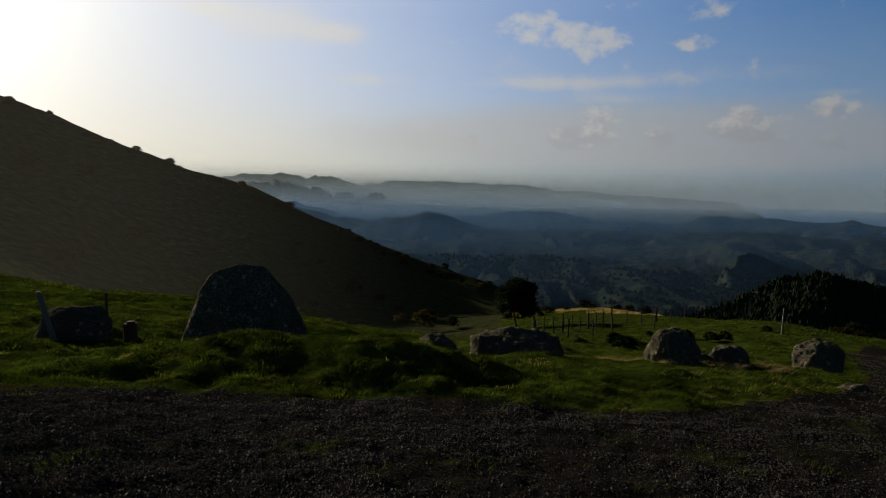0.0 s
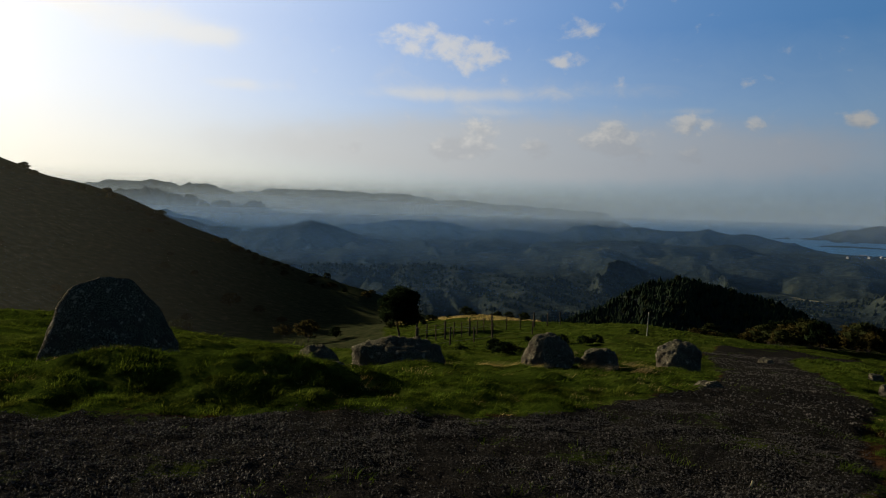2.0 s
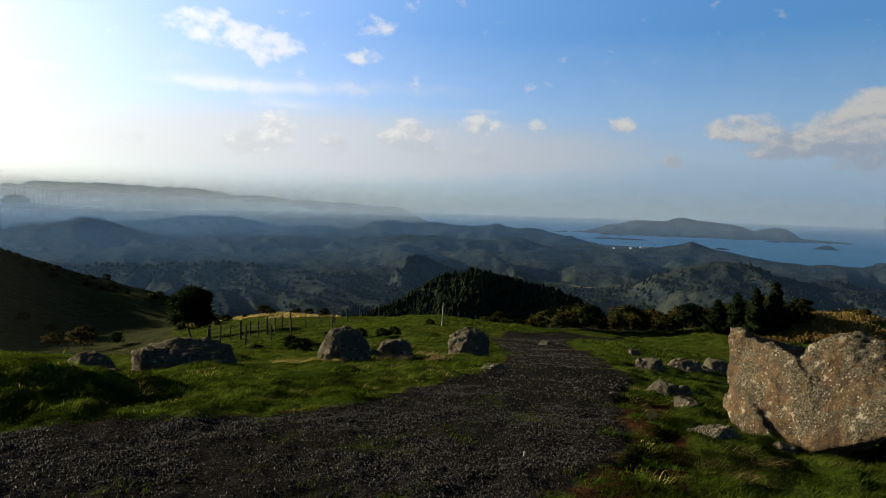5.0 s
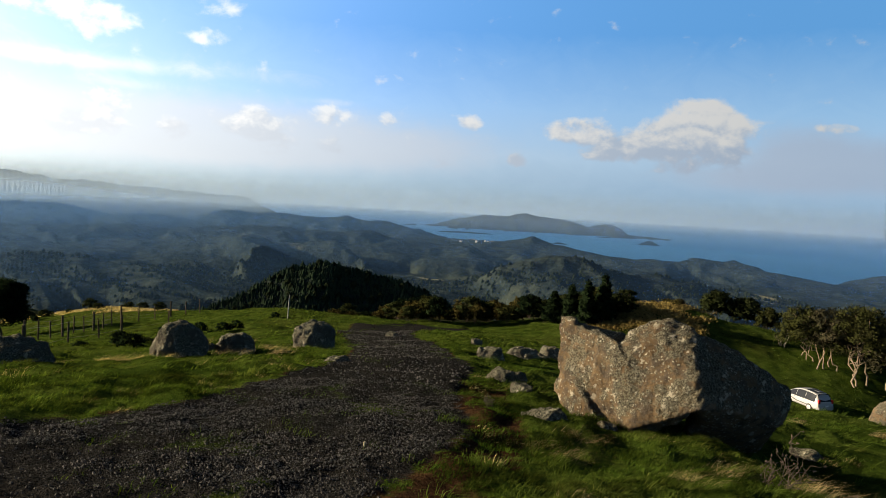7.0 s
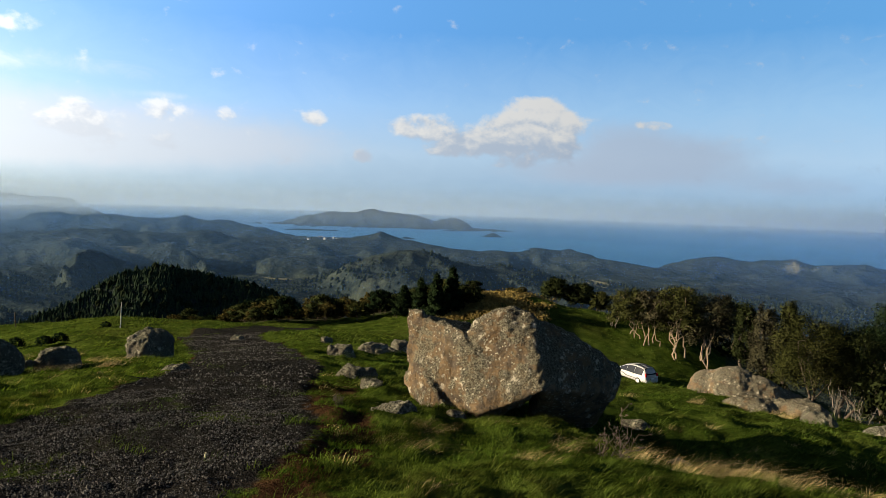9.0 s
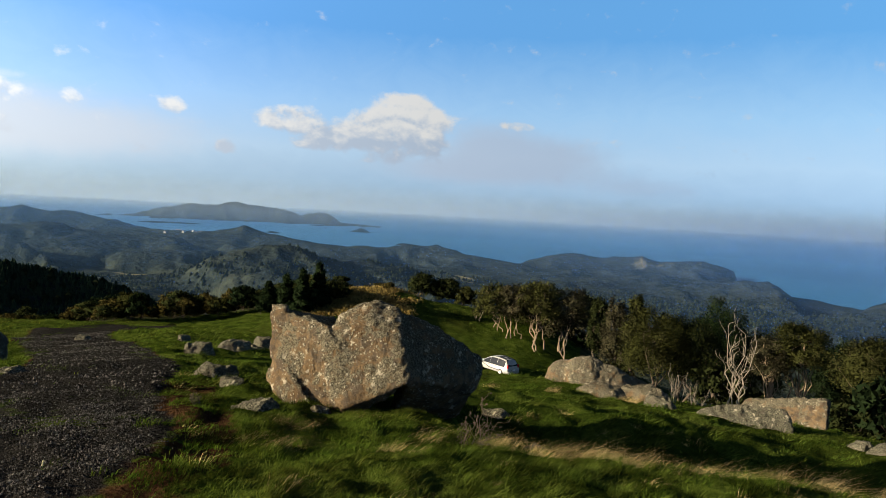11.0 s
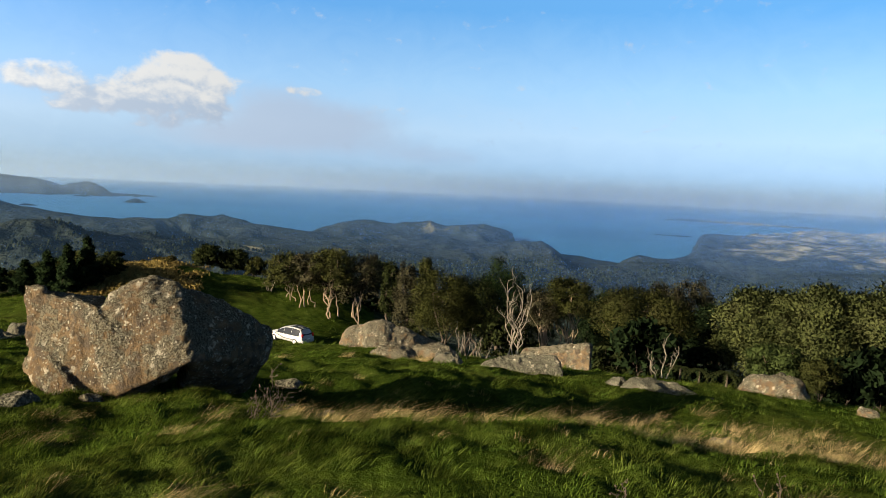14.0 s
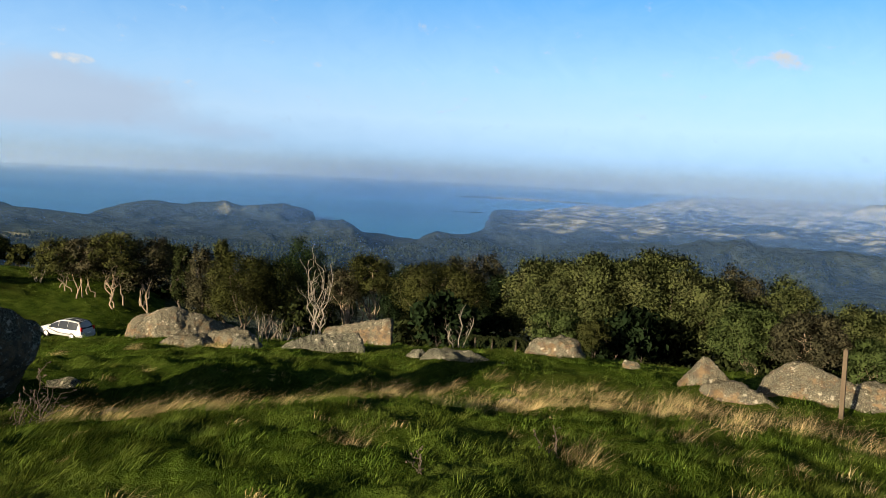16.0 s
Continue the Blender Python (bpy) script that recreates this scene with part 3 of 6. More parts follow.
# ridges: half width of the foot, then their crests as azimuth, distance, elevation seen from the hilltop
RIDGES = [(900, (-45, 2900, 2.4), (-24, 3000, 1.4), (-18.6, 3000, 0.66), (-14.7, 3000, 1.06), (-9.4, 3000, 0.87), (-6.2, 3050, -0.13), (-3, 3100, -0.9)),
          (500, (-12, 3900, 0.0), (-7.6, 3900, 0.31), (-3.0, 3900, 0.86), (3.5, 3900, 0.52), (8.1, 3950, 0.37), (14.4, 4000, -0.2), (21.0, 4050, -0.5), (23.3, 4100, -0.73)),
          (220, (24.5, 3900, -0.8), (28.1, 3900, -0.47), (31.8, 3900, -0.27), (34.5, 3900, -0.26), (38.3, 3850, -0.6), (40.0, 3800, -1.1)),
          (460, (-40, 1200, 0.3), (-20, 1300, -0.8), (-13.0, 1300, -1.38), (-12.1, 1300, -1.14), (-8.5, 1290, -2.24), (-5.7, 1280, -2.43), (-1.1, 1250, -1.89), (3.1, 1280, -2.97), (6.5, 1350, -3.2)),
          (300, (2.0, 1800, -1.9), (6.0, 1700, -1.7), (9.1, 1650, -1.5), (12.3, 1600, -2.29)),
          (380, (5.0, 1450, -2.6), (8.0, 1450, -2.23), (10.5, 1450, -2.2), (11.6, 1450, -2.7), (14.6, 1450, -2.29), (16.6, 1460, -2.12), (18.6, 1470, -2.42), (21.1, 1500, -1.64), (23.3, 1500, -1.45), (26.4, 1500, -1.61),
           (29.1, 1500, -1.94), (30.7, 1500, -1.63), (34.6, 1480, -2.12), (36.5, 1450, -2.7), (38.0, 1430, -3.1)),
          (300, (-6.0, 860, -4.6), (1.0, 880, -4.1), (7.0, 860, -4.4), (13.1, 820, -4.96), (17.0, 840, -4.44), (19.1, 850, -3.94), (21.2, 850, -3.51), (22.9, 850, -3.35), (24.2, 860, -3.98), (26.0, 860, -3.91), (27.8, 860, -3.7), (29.2, 880, -4.6), (31.9, 900, -3.88), (34.7, 950, -3.35), (37.5, 1000, -3.5)),
          (260, (10.0, 1150, -3.2), (13.5, 1130, -3.0), (17.0, 1120, -3.3), (21.0, 1130, -2.9), (25.0, 1150, -2.8), (29.0, 1160, -3.0), (33.0, 1170, -2.7)),
          (230, (34.7, 1200, -3.2), (37.5, 1200, -3.2), (40.3, 1180, -3.45), (42.5, 1170, -3.2), (44.0, 1170, -3.0), (45.8, 1170, -2.56), (47.7, 1160, -3.1), (50.5, 1120, -3.65), (51.5, 1110, -4.0)),
          (220, (49.0, 1000, -4.0), (51.5, 1000, -3.7), (54.0, 1000, -3.85), (57.4, 1010, -3.67), (58.7, 1030, -3.3), (60.7, 1030, -3.62), (61.5, 1030, -3.34), (62.7, 1010, -3.75), (65.5, 970, -4.26), (67.3, 940, -4.75)),
          (220, (40.5, 600, -7.4), (41.5, 605, -6.9), (42.8, 610, -5.64), (46.0, 620, -4.41), (49.6, 630, -4.03), (51.0, 640, -4.62), (55.0, 660, -5.0), (59.0, 680, -5.5), (63.0, 680, -5.7), (67.5, 660, -6.2), (72.0, 680, -6.3), (76.0, 700, -6.4), (79.5, 740, -6.2), (82.3, 770, -5.13), (85.4, 790, -4.36), (87.6, 800, -4.5), (88.3, 800, -5.0), (89.0, 800, -5.54)),
          (95, (18.0, 330, -10.6), (21.0, 335, -9.1), (23.5, 340, -8.0), (25.7, 345, -6.65), (27.4, 345, -6.15), (29.7, 345, -5.6), (31.1, 345, -6.0), (34.8, 345, -6.8), (36.8, 345, -7.4), (40.0, 350, -8.9), (44.0, 360, -10.4)),
          (190, (-8.0, 700, -5.6), (-3.0, 700, -5.1), (3.0, 700, -5.4), (8.0, 690, -5.1), (13.0, 640, -5.9), (17.0, 620, -6.2), (20.0, 600, -6.8)),
          (150, (-2.0, 470, -7.0), (4.0, 480, -7.3), (10.0, 500, -7.0), (15.0, 470, -7.8), (18.0, 440, -8.6)),
          (190, (67.3, 1000, -4.8), (69.2, 1040, -4.1), (70.8, 1060, -3.7), (72.9, 1080, -3.24), (75.2, 1080, -3.47), (78.0, 1090, -3.16), (79.4, 1090, -3.56), (82.6, 1090, -3.18), (84.0, 1090, -3.43), (84.9, 1090, -3.84), (85.3, 1085, -4.5)),
          (190, (93.4, 770, -5.9), (94.1, 770, -5.4), (95.3, 770, -4.95), (96.5, 770, -5.2), (98.8, 790, -5.09), (101.0, 800, -4.56), (103.8, 800, -4.62), (107.0, 780, -4.9), (114.0, 760, -4.76), (118.0, 760, -4.2), (124.0, 760, -4.3), (132, 760, -4.0)),
          (260, (99.0, 1290, -3.6), (99.8, 1290, -3.0), (100.9, 1300, -2.84), (103.5, 1300, -3.0), (105.5, 1300, -2.9), (110.0, 1290, -3.3), (114.0, 1280, -3.2), (120.0, 1270, -3.0), (128, 1260, -2.8)),
          (240, (104.0, 1050, -3.9), (107.5, 1040, -3.6), (112.0, 1040, -3.9), (117.0, 1020, -3.5), (122, 1020, -3.6), (130, 1000, -3.3)),
          (420, (106.0, 1950, -2.3), (107.3, 1900, -2.11), (109.9, 1900, -2.31), (113.4, 1900, -1.96), (115.6, 1900, -1.37), (117.9, 1900, -1.96), (120.3, 1900, -2.14), (124.0, 1900, -1.66), (127.8, 1900, -1.11), (133.0, 1900, -0.9), (150, 1900, -0.5)),
          (300, (108.0, 1600, -2.6), (112.0, 1600, -2.5), (116.0, 1600, -2.1), (120.0, 1580, -2.5), (126.0, 1560, -2.0))]
# islands, spits and sea rocks, in the same way
ISLANDS = [(150, (38.5, 2330, -1.75), (39.3, 2340, -1.4), (41.6, 2350, -0.95), (43.9, 2350, -0.91), (45.4, 2350, -0.55), (47.6, 2350, -0.89), (49.9, 2350, -1.26), (50.35, 2350, -1.5), (50.9, 2350, -1.25), (51.6, 2350, -1.13), (52.4, 2350, -1.3), (53.0, 2350, -1.55), (53.5, 2350, -1.98)),
           (26, (38.6, 1900, -2.5), (40.5, 1900, -2.45), (42.2, 1900, -2.52)), (10, (46.6, 1620, -2.95), (47.2, 1620, -2.98)), (10, (48.0, 1620, -2.85), (48.5, 1620, -2.95)),
           (16, (54.9, 1850, -2.4), (55.3, 1850, -2.28), (55.7, 1850, -2.5)), (6, (56.8, 1820, -2.66), (57.2, 1820, -2.66)), (14, (58.4, 1380, -3.1), (58.9, 1380, -3.2)), (12, (61.4, 1340, -3.25), (61.9, 1340, -3.35)),
           (60, (97.6, 2350, -1.98), (98.3, 2350, -1.9), (100.9, 2350, -1.98), (103.6, 2350, -1.94), (107.2, 2330, -2.05)), (16, (97.4, 1480, -3.2), (98.2, 1480, -3.1), (98.9, 1480, -3.15)), (9, (96.4, 1470, -3.3), (96.7, 1470, -3.3))]


def crest(x, y, foot, line_, spurs):
    """Height over the sea of one ridge: a worn crest whose flanks run out in spurs."""
    pts = [(r * math.sin(radians(a)), r * math.cos(radians(a)), max(EYE - SEA_Z + r * math.tan(radians(e)), 1.0)) for a, r, e in line_]
    beyond = np.hypot(x, y) > np.interp(np.degrees(np.arctan2(x, y)), [c[0] for c in line_], [c[1] for c in line_])
    near, tall = np.full(x.shape, 1e9), np.zeros(x.shape)
    for p, q in zip(pts, pts[1:]):
        dx, dy = q[0] - p[0], q[1] - p[1]
        t = np.clip(((x - p[0]) * dx + (y - p[1]) * dy) / (dx * dx + dy * dy), 0, 1)
        d = np.hypot(x - p[0] - t * dx, y - p[1] - t * dy)
        h = p[2] + (q[2] - p[2]) * t
        tall = np.where(d < near, h, tall)
        near = np.minimum(near, d)
    u = np.minimum(near / (foot * np.where(beyond, 0.5, 1.0) * (0.25 + 1.6 * spurs)), 1)
    return tall * (1 - u) ** 1.25 * (0.93 + 0.14 * spurs)


def far_height(x, y):
    r, a = np.hypot(x, y), np.degrees(np.arctan2(x, y))
    wob = (fbm(x / 90, y / 90, 4, 31) - 0.5) * 0.05
    coast = np.interp(a, [c[0] for c in COAST], [c[1] for c in COAST])
    land = smooth(coast * (1 + wob) - r, -4, 22)
    lx, ly = x + (fbm(x / 70, y / 70, 3, 81) - 0.5) * 50, y + (fbm(x / 70, y / 70, 3, 85) - 0.5) * 50
    side = np.degrees(np.arctan2(lx, ly)) + (fbm(x / 110, y / 110, 4, 21) - 0.5) * 7
    spurs = 0.8 * ridged(side / 3.4 + 50, np.log(np.maximum(r, 1)) * 2.6, 4, 40) + 0.3 * ridged(lx / 90, ly / 90, 3, 44)
    low = 2.0 + 13 * ridged(lx / 120, ly / 120, 4, 61) * smooth(coast - r, 10, 200)
    z = low
    for foot, *line_ in RIDGES:
        z = np.maximum(z, crest(lx * 0.35 + x * 0.65, ly * 0.35 + y * 0.65, foot, line_, spurs if foot > 100 else spurs * 0.2 + 0.5))
    z = z + (fbm(x / 60, y / 60, 4, 63) - 0.5) * np.interp(r, (300, 800, 1500, 3000), (3, 8, 10, 16)) * smooth(z, 8, 30)
    z = z + (fbm(x / 14, y / 14, 3, 67) - 0.5) * np.interp(r, (200, 600, 1500, 3000), (1.5, 2.5, 3.5, 2.0)) * smooth(z, 3, 14)
    # knolls and gullies of the grazed southern hills
    z = z + (ridged(x / 150, y / 150, 3, 71) - 0.45) * 26 * smooth(np.degrees(np.arctan2(x, y)), 96, 103) * smooth(r, 820, 1000) * smooth(z, 10, 40)
    z = -5.0 + land * (z + 5.0)
    for foot, *line_ in ISLANDS:
        z = np.maximum(z, crest(x, y, foot, line_, spurs) * (0.95 + 0.1 * fbm(x / 20, y / 20, 3, 68)) - 0.5)
    # the foot of the hilltop
    foot = smooth(r, 330, 165)
    return (SEA_Z + z) * (1 - foot) + foot * np.minimum(near_height(x * 170 / np.maximum(r, 170), y * 170 / np.maximum(r, 170)) - (r - 165) * 0.25 - 1.2, 40)


def open_land(x, y):
    r, a = np.hypot(x, y), np.degrees(np.arctan2(x, y))
    # the patch at azimuth 25 also puts sunlit gullies into the ground colour
    return -0.22 + smooth(a, 95, 103) * (0.56 * smooth(r, 700, 1050) + 0.30 * smooth(r, 1300, 1900)) + 0.38 * np.exp(-((a - 77) / 9.0) ** 2) * smooth(r, 960, 1060) \
        + 0.34 * np.exp(-((a - 25) / 6) ** 2) * np.exp(-((r - 830) / 90) ** 2) + 0.36 * np.exp(-((a - 43) / 3) ** 2) * np.exp(-((r - 1200) / 90) ** 2) + 0.5 * np.exp(-((a - 64) / 1.5) ** 2) * np.exp(-((r - 660) / 50) ** 2) \
        + 0.7 * np.exp(-((a - 38) / 2.2) ** 2) * np.exp(-((r - 700) / 45) ** 2) + 0.3 * np.exp(-((a - 34) / 2.5) ** 2) * np.exp(-((r - 1500) / 90) ** 2)


AZ_FAR = np.concatenate([np.linspace(-180, -45, 50)[:-1], np.linspace(-45, 140, 760), np.linspace(140, 180, 16)[1:]])
far_land = polar_sheet("backdrop_hills", AZ_FAR, np.geomspace(160, 4700, 280), far_height, BUSH, ("pasture", open_land))
tagged(far_land, "hazy bush-covered hills, headlands and islands far below", "hills", kind="structure")

# the sea
sea_sheet = polar_sheet("sea_water", np.linspace(-180, 180, 181), np.geomspace(400, 4900, 40), lambda x, y: x * 0 + SEA_Z, SEA)
tagged(sea_sheet, "calm blue sea reaching to a hazy horizon", "sea", kind="structure")

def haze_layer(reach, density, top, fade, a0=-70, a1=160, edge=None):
    """A curtain at that distance, added in place of haze in the air."""
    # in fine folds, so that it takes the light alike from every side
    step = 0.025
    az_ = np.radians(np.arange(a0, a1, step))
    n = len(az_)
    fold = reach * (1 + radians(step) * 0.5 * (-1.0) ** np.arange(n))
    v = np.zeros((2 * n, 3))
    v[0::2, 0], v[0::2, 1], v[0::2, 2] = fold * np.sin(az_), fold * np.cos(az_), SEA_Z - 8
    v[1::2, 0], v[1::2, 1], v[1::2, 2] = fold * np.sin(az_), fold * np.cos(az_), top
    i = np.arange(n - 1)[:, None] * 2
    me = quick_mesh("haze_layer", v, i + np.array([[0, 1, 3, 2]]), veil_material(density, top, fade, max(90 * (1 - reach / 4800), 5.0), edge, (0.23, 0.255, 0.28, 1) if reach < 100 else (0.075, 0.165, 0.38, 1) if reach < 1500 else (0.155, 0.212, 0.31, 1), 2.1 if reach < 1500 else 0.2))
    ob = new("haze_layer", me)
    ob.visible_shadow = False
    tagged(ob, "thin folded sheets standing in for pale haze", "haze", kind="stuff")


# sheets imitate haze growing with distance; those under 1500 m are tinted bluer
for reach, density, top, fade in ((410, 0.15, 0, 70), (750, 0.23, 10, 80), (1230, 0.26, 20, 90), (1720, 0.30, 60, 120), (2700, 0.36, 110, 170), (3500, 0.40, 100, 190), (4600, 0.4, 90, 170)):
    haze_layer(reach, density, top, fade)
# near sheet added to lift the dark left hill, as sun glare would
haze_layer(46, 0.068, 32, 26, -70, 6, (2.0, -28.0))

# ---------------------------------------------------------------- placing
def ground_z(x, y):
    return float(near_height(np.array([x]), np.array([y]))[0])


def spot(az, r, lift=0.0):
    v = heading(az, 0, r)
    return Vector((v.x, v.y, ground_z(v.x, v.y) + lift))


# ---------------------------------------------------------------- boulders
def worn(lumps, voxel, soften, rough, seed, mat=None):
    """A rock: the hulls of some corner points, fused, worn down and roughened. Returns a mesh."""
    bm = bmesh.new()
    for pts in lumps:
        vs = [bm.verts.new(p) for p in pts]
        out = bmesh.ops.convex_hull(bm, input=vs)
        dead = [g for g in out["geom_interior"] if isinstance(g, bmesh.types.BMVert)]
        bmesh.ops.delete(bm, geom=dead, context="VERTS")
    me = bpy.data.meshes.new("rock")
    bm.to_mesh(me)
    bm.free()
    tmp = new("tmp", me)
    mod = tmp.modifiers.new("fuse", "REMESH")
    mod.mode, mod.voxel_size = "VOXEL", voxel
    dep = bpy.context.evaluated_depsgraph_get()
    dep.update()
    done = bpy.data.meshes.new_from_object(tmp.evaluated_get(dep))
    bpy.data.objects.remove(tmp)
    bpy.data.meshes.remove(me)
    n = len(done.vertices)
    co = np.zeros(n * 3)
    done.vertices.foreach_get("co", co)
    co = co.reshape(-1, 3)
    ed = np.zeros(len(done.edges) * 2, np.int64)
    done.edges.foreach_get("vertices", ed)
    ed = ed.reshape(-1, 2)
    deg = np.bincount(ed.ravel(), minlength=n)[:, None]
    for _ in range(soften):
        acc = np.zeros_like(co)
        np.add.at(acc, ed[:, 0], co[ed[:, 1]])
        np.add.at(acc, ed[:, 1], co[ed[:, 0]])
        co = co * 0.4 + 0.6 * acc / deg
    done.vertices.foreach_set("co", co.ravel())
    done.update()
    nor = np.zeros(n * 3)
    done.vertices.foreach_get("normal", nor)
    nor = nor.reshape(-1, 3)
    off = np.array([noise.fractal(Vector(c) * 1.9 + Vector((seed * 7.3, 0, 0)), 1.0, 2.0, 2) * 0.25
                    + noise.fractal(Vector(c) * 6.5 + Vector((0, seed * 3.1, 0)), 0.7, 2.2, 5) * 0.26
                    - max(0.0, 0.22 - abs(noise.noise(Vector(c) * 2.2 + Vector((0, 0, seed))))) * 0.22 for c in co])
    co += nor * (off * rough)[:, None]
    done.vertices.foreach_set("co", co.ravel())
    done.shade_smooth()
    done.update()
    done.materials.clear()
    done.materials.append(mat or ROCK)
    return done


def hull_points(w, d, h, seed, count=16, flat=0.0):
    """Corner points of a plain squat boulder, its foot under the ground."""
    rnd = random.Random(seed)
    pts = []
    for i in range(count):
        a, e = rnd.uniform(0, math.tau), rnd.uniform(-0.5, 1.0)
        k = rnd.uniform(0.86, 1.08)
        c = math.cos(e * 1.4) ** 0.55
        pts.append((k * w / 2 * c * math.cos(a), k * d / 2 * c * math.sin(a), h * (0.02 + 0.98 * max(math.sin(e * 1.5), -0.3)) * (1 - flat * rnd.random() * 0.3)))
    for i in range(7):
        a = i * math.tau / 7 + rnd.uniform(-0.3, 0.3)
        pts.append((0.47 * w * math.cos(a), 0.47 * d * math.sin(a), -0.3 * h))
    return pts


def place_rock(me, az, r, label, turn=0.0, lift=0.0, tip=0.0, name="boulder", group=""):
    ob = new(name, me)
    ob.matrix_world = Matrix.Translation(spot(az, r, lift)) @ Matrix.Rotation(radians(turn - az), 4, "Z") @ Matrix.Rotation(radians(tip), 4, "Y")
    return tagged(ob, label, "boulder", group)


# the great split boulder beside the track
BLOCK = [(-1.33, 0.10, 1.14), (-1.15, -0.02, 1.12), (-0.62, -0.28, 1.05), (-0.58, 0.5, 1.0), (-1.25, 0.6, 1.0), (-1.30, 0.12, 0.6), (-1.05, -0.20, 0.15), (-0.9, -0.33, 0.02), (-0.40, -0.55, 0.04), (-0.42, -0.46, 0.8),
         (-0.4, 0.6, -0.2), (-1.15, 0.6, -0.1)]
SPIKE = [(-1.37, 0.10, 1.21), (-1.14, -0.02, 1.19), (-1.18, 0.25, 1.18), (-1.37, 0.08, 0.5), (-1.08, -0.12, 0.5), (-1.1, 0.3, 0.5)]
SPUR = [(-1.42, 0.10, 0.28), (-1.25, 0.0, 0.66), (-1.05, -0.38, 0.0), (-0.76, -0.58, -0.08), (-0.66, -0.54, 0.06), (-1.2, 0.4, 0.2), (-1.34, 0.08, 0.14), (-1.10, -0.18, 0.50), (-1.1, 0.3, -0.1)]
DOME = [(-0.52, -0.24, 1.08), (-0.42, -0.20, 1.19), (-0.20, -0.28, 1.32), (0.06, -0.24, 1.37), (0.26, -0.30, 1.29), (0.38, -0.40, 1.08), (0.33, -0.72, 0.74), (0.40, -0.82, 0.46), (0.02, -0.74, 0.34), (-0.20, -0.68, 0.24), (-0.36, -0.66, 0.06), (-0.50, -0.56, 0.16), (-0.66, -0.36, 0.7),
        (-0.40, 0.55, 0.95), (0.3, 0.7, 1.1), (0.2, 0.8, 0.1), (-0.4, 0.8, 0.0), (0.5, -0.3, 0.7), (-0.3, -0.3, -0.2)]
TAIL = [(0.25, -0.25, 1.22), (0.52, -0.12, 1.16), (0.74, -0.04, 1.03), (0.98, 0.02, 0.89), (1.12, 0.05, 0.83), (1.24, 0.12, 0.66), (1.44, 0.22, 0.58), (1.47, 0.2, 0.46), (1.36, 0.12, 0.22), (1.15, 0.55, -0.35), (0.38, -0.72, 0.74), (0.42, -0.80, 0.47), (0.84, -0.50, 0.42), (0.80, -0.46, 0.66),
        (1.12, -0.22, 0.36), (0.5, 0.8, 0.8), (1.2, 0.8, 0.3), (0.4, 0.8, -0.45), (1.0, 0.8, -0.45), (0.75, 0.42, -0.4), (0.25, 0.35, -0.4)]
FILL = [(-0.78, -0.20, 1.02), (-0.34, -0.34, 1.03), (-0.74, -0.36, 0.2), (-0.34, -0.60, 0.22), (-0.45, -0.44, 0.75), (-0.50, -0.29, 1.0), (-0.8, 0.4, 0.95), (-0.3, 0.4, 0.98), (-0.5, 0.5, 0.0)]
me = worn([BLOCK, SPIKE, SPUR, DOME, FILL, TAIL], 0.024, 1, 0.10, 1)
me.transform(Matrix.Scale(1.04, 4))
place_rock(me, 58.35, 9.35, "great split brown boulder crusted with pale lichen beside the track", lift=0.06)

SLAB = [(-1.2, 0.3, 0.12), (-1.15, -0.25, 0.3), (-0.9, 0.2, 0.62), (1.1, 0.1, 1.05), (1.18, -0.1, 1.02), (1.2, -0.25, 0.0), (-1.1, -0.35, -0.1), (1.22, 0.4, 0.9), (1.2, 0.5, -0.3), (-1.1, 0.6, -0.3), (-0.3, 0.1, 0.78)]
place_rock(worn([SLAB], 0.035, 1, 0.15, 2), 89.2, 22.0, "flat-faced pale brown slab of rock standing on edge", lift=-0.05, turn=-8)
WEDGE = [(-1.0, -0.3, 0.05), (-1.05, -0.2, 0.2), (-0.3, 0.1, 0.45), (0.9, 0.2, 0.42), (1.1, 0.0, 0.1), (1.0, -0.4, -0.2), (-0.9, -0.5, -0.2), (0.9, 0.7, -0.2), (-0.6, 0.7, -0.2)]
place_rock(worn([WEDGE], 0.035, 1, 0.14, 3, GREY_ROCK), 86.8, 17.6, "low wedge of brown rock half sunk in grass", turn=5)

LEFT_BIG = [(-1.15, 0.1, -0.2), (-1.05, -0.3, 0.1), (-0.72, 0.0, 1.1), (-0.5, -0.1, 1.42), (-0.1, 0.0, 1.55), (0.35, 0.1, 1.47), (0.75, 0.2, 1.0), (1.0, 0.1, 0.5), (1.15, 0.1, -0.2),
            (-0.3, -0.55, 0.6), (0.4, -0.55, 0.5), (0.9, -0.5, -0.2), (-0.6, -0.7, -0.2), (-0.5, 0.8, 1.1), (0.5, 0.8, 1.1), (1.0, 0.9, -0.2), (-1.0, 0.9, -0.2)]
place_rock(worn([LEFT_BIG], 0.035, 3, 0.08, 4, GREY_ROCK), -16.0, 12.0, "tall dark dome-shaped boulder in shade at the pasture's edge")

LUMP_A = [(-1.62, 0.1, 0.1), (-1.5, 0.0, 0.62), (-1.2, 0.0, 0.92), (-0.6, 0.0, 1.0), (-0.6, -0.4, 0.1), (-1.4, -0.5, -0.2), (-0.7, 0.5, 0.9), (-1.4, 0.7, -0.3), (-0.7, -0.6, -0.3), (-0.78, 0.1, 0.5)]
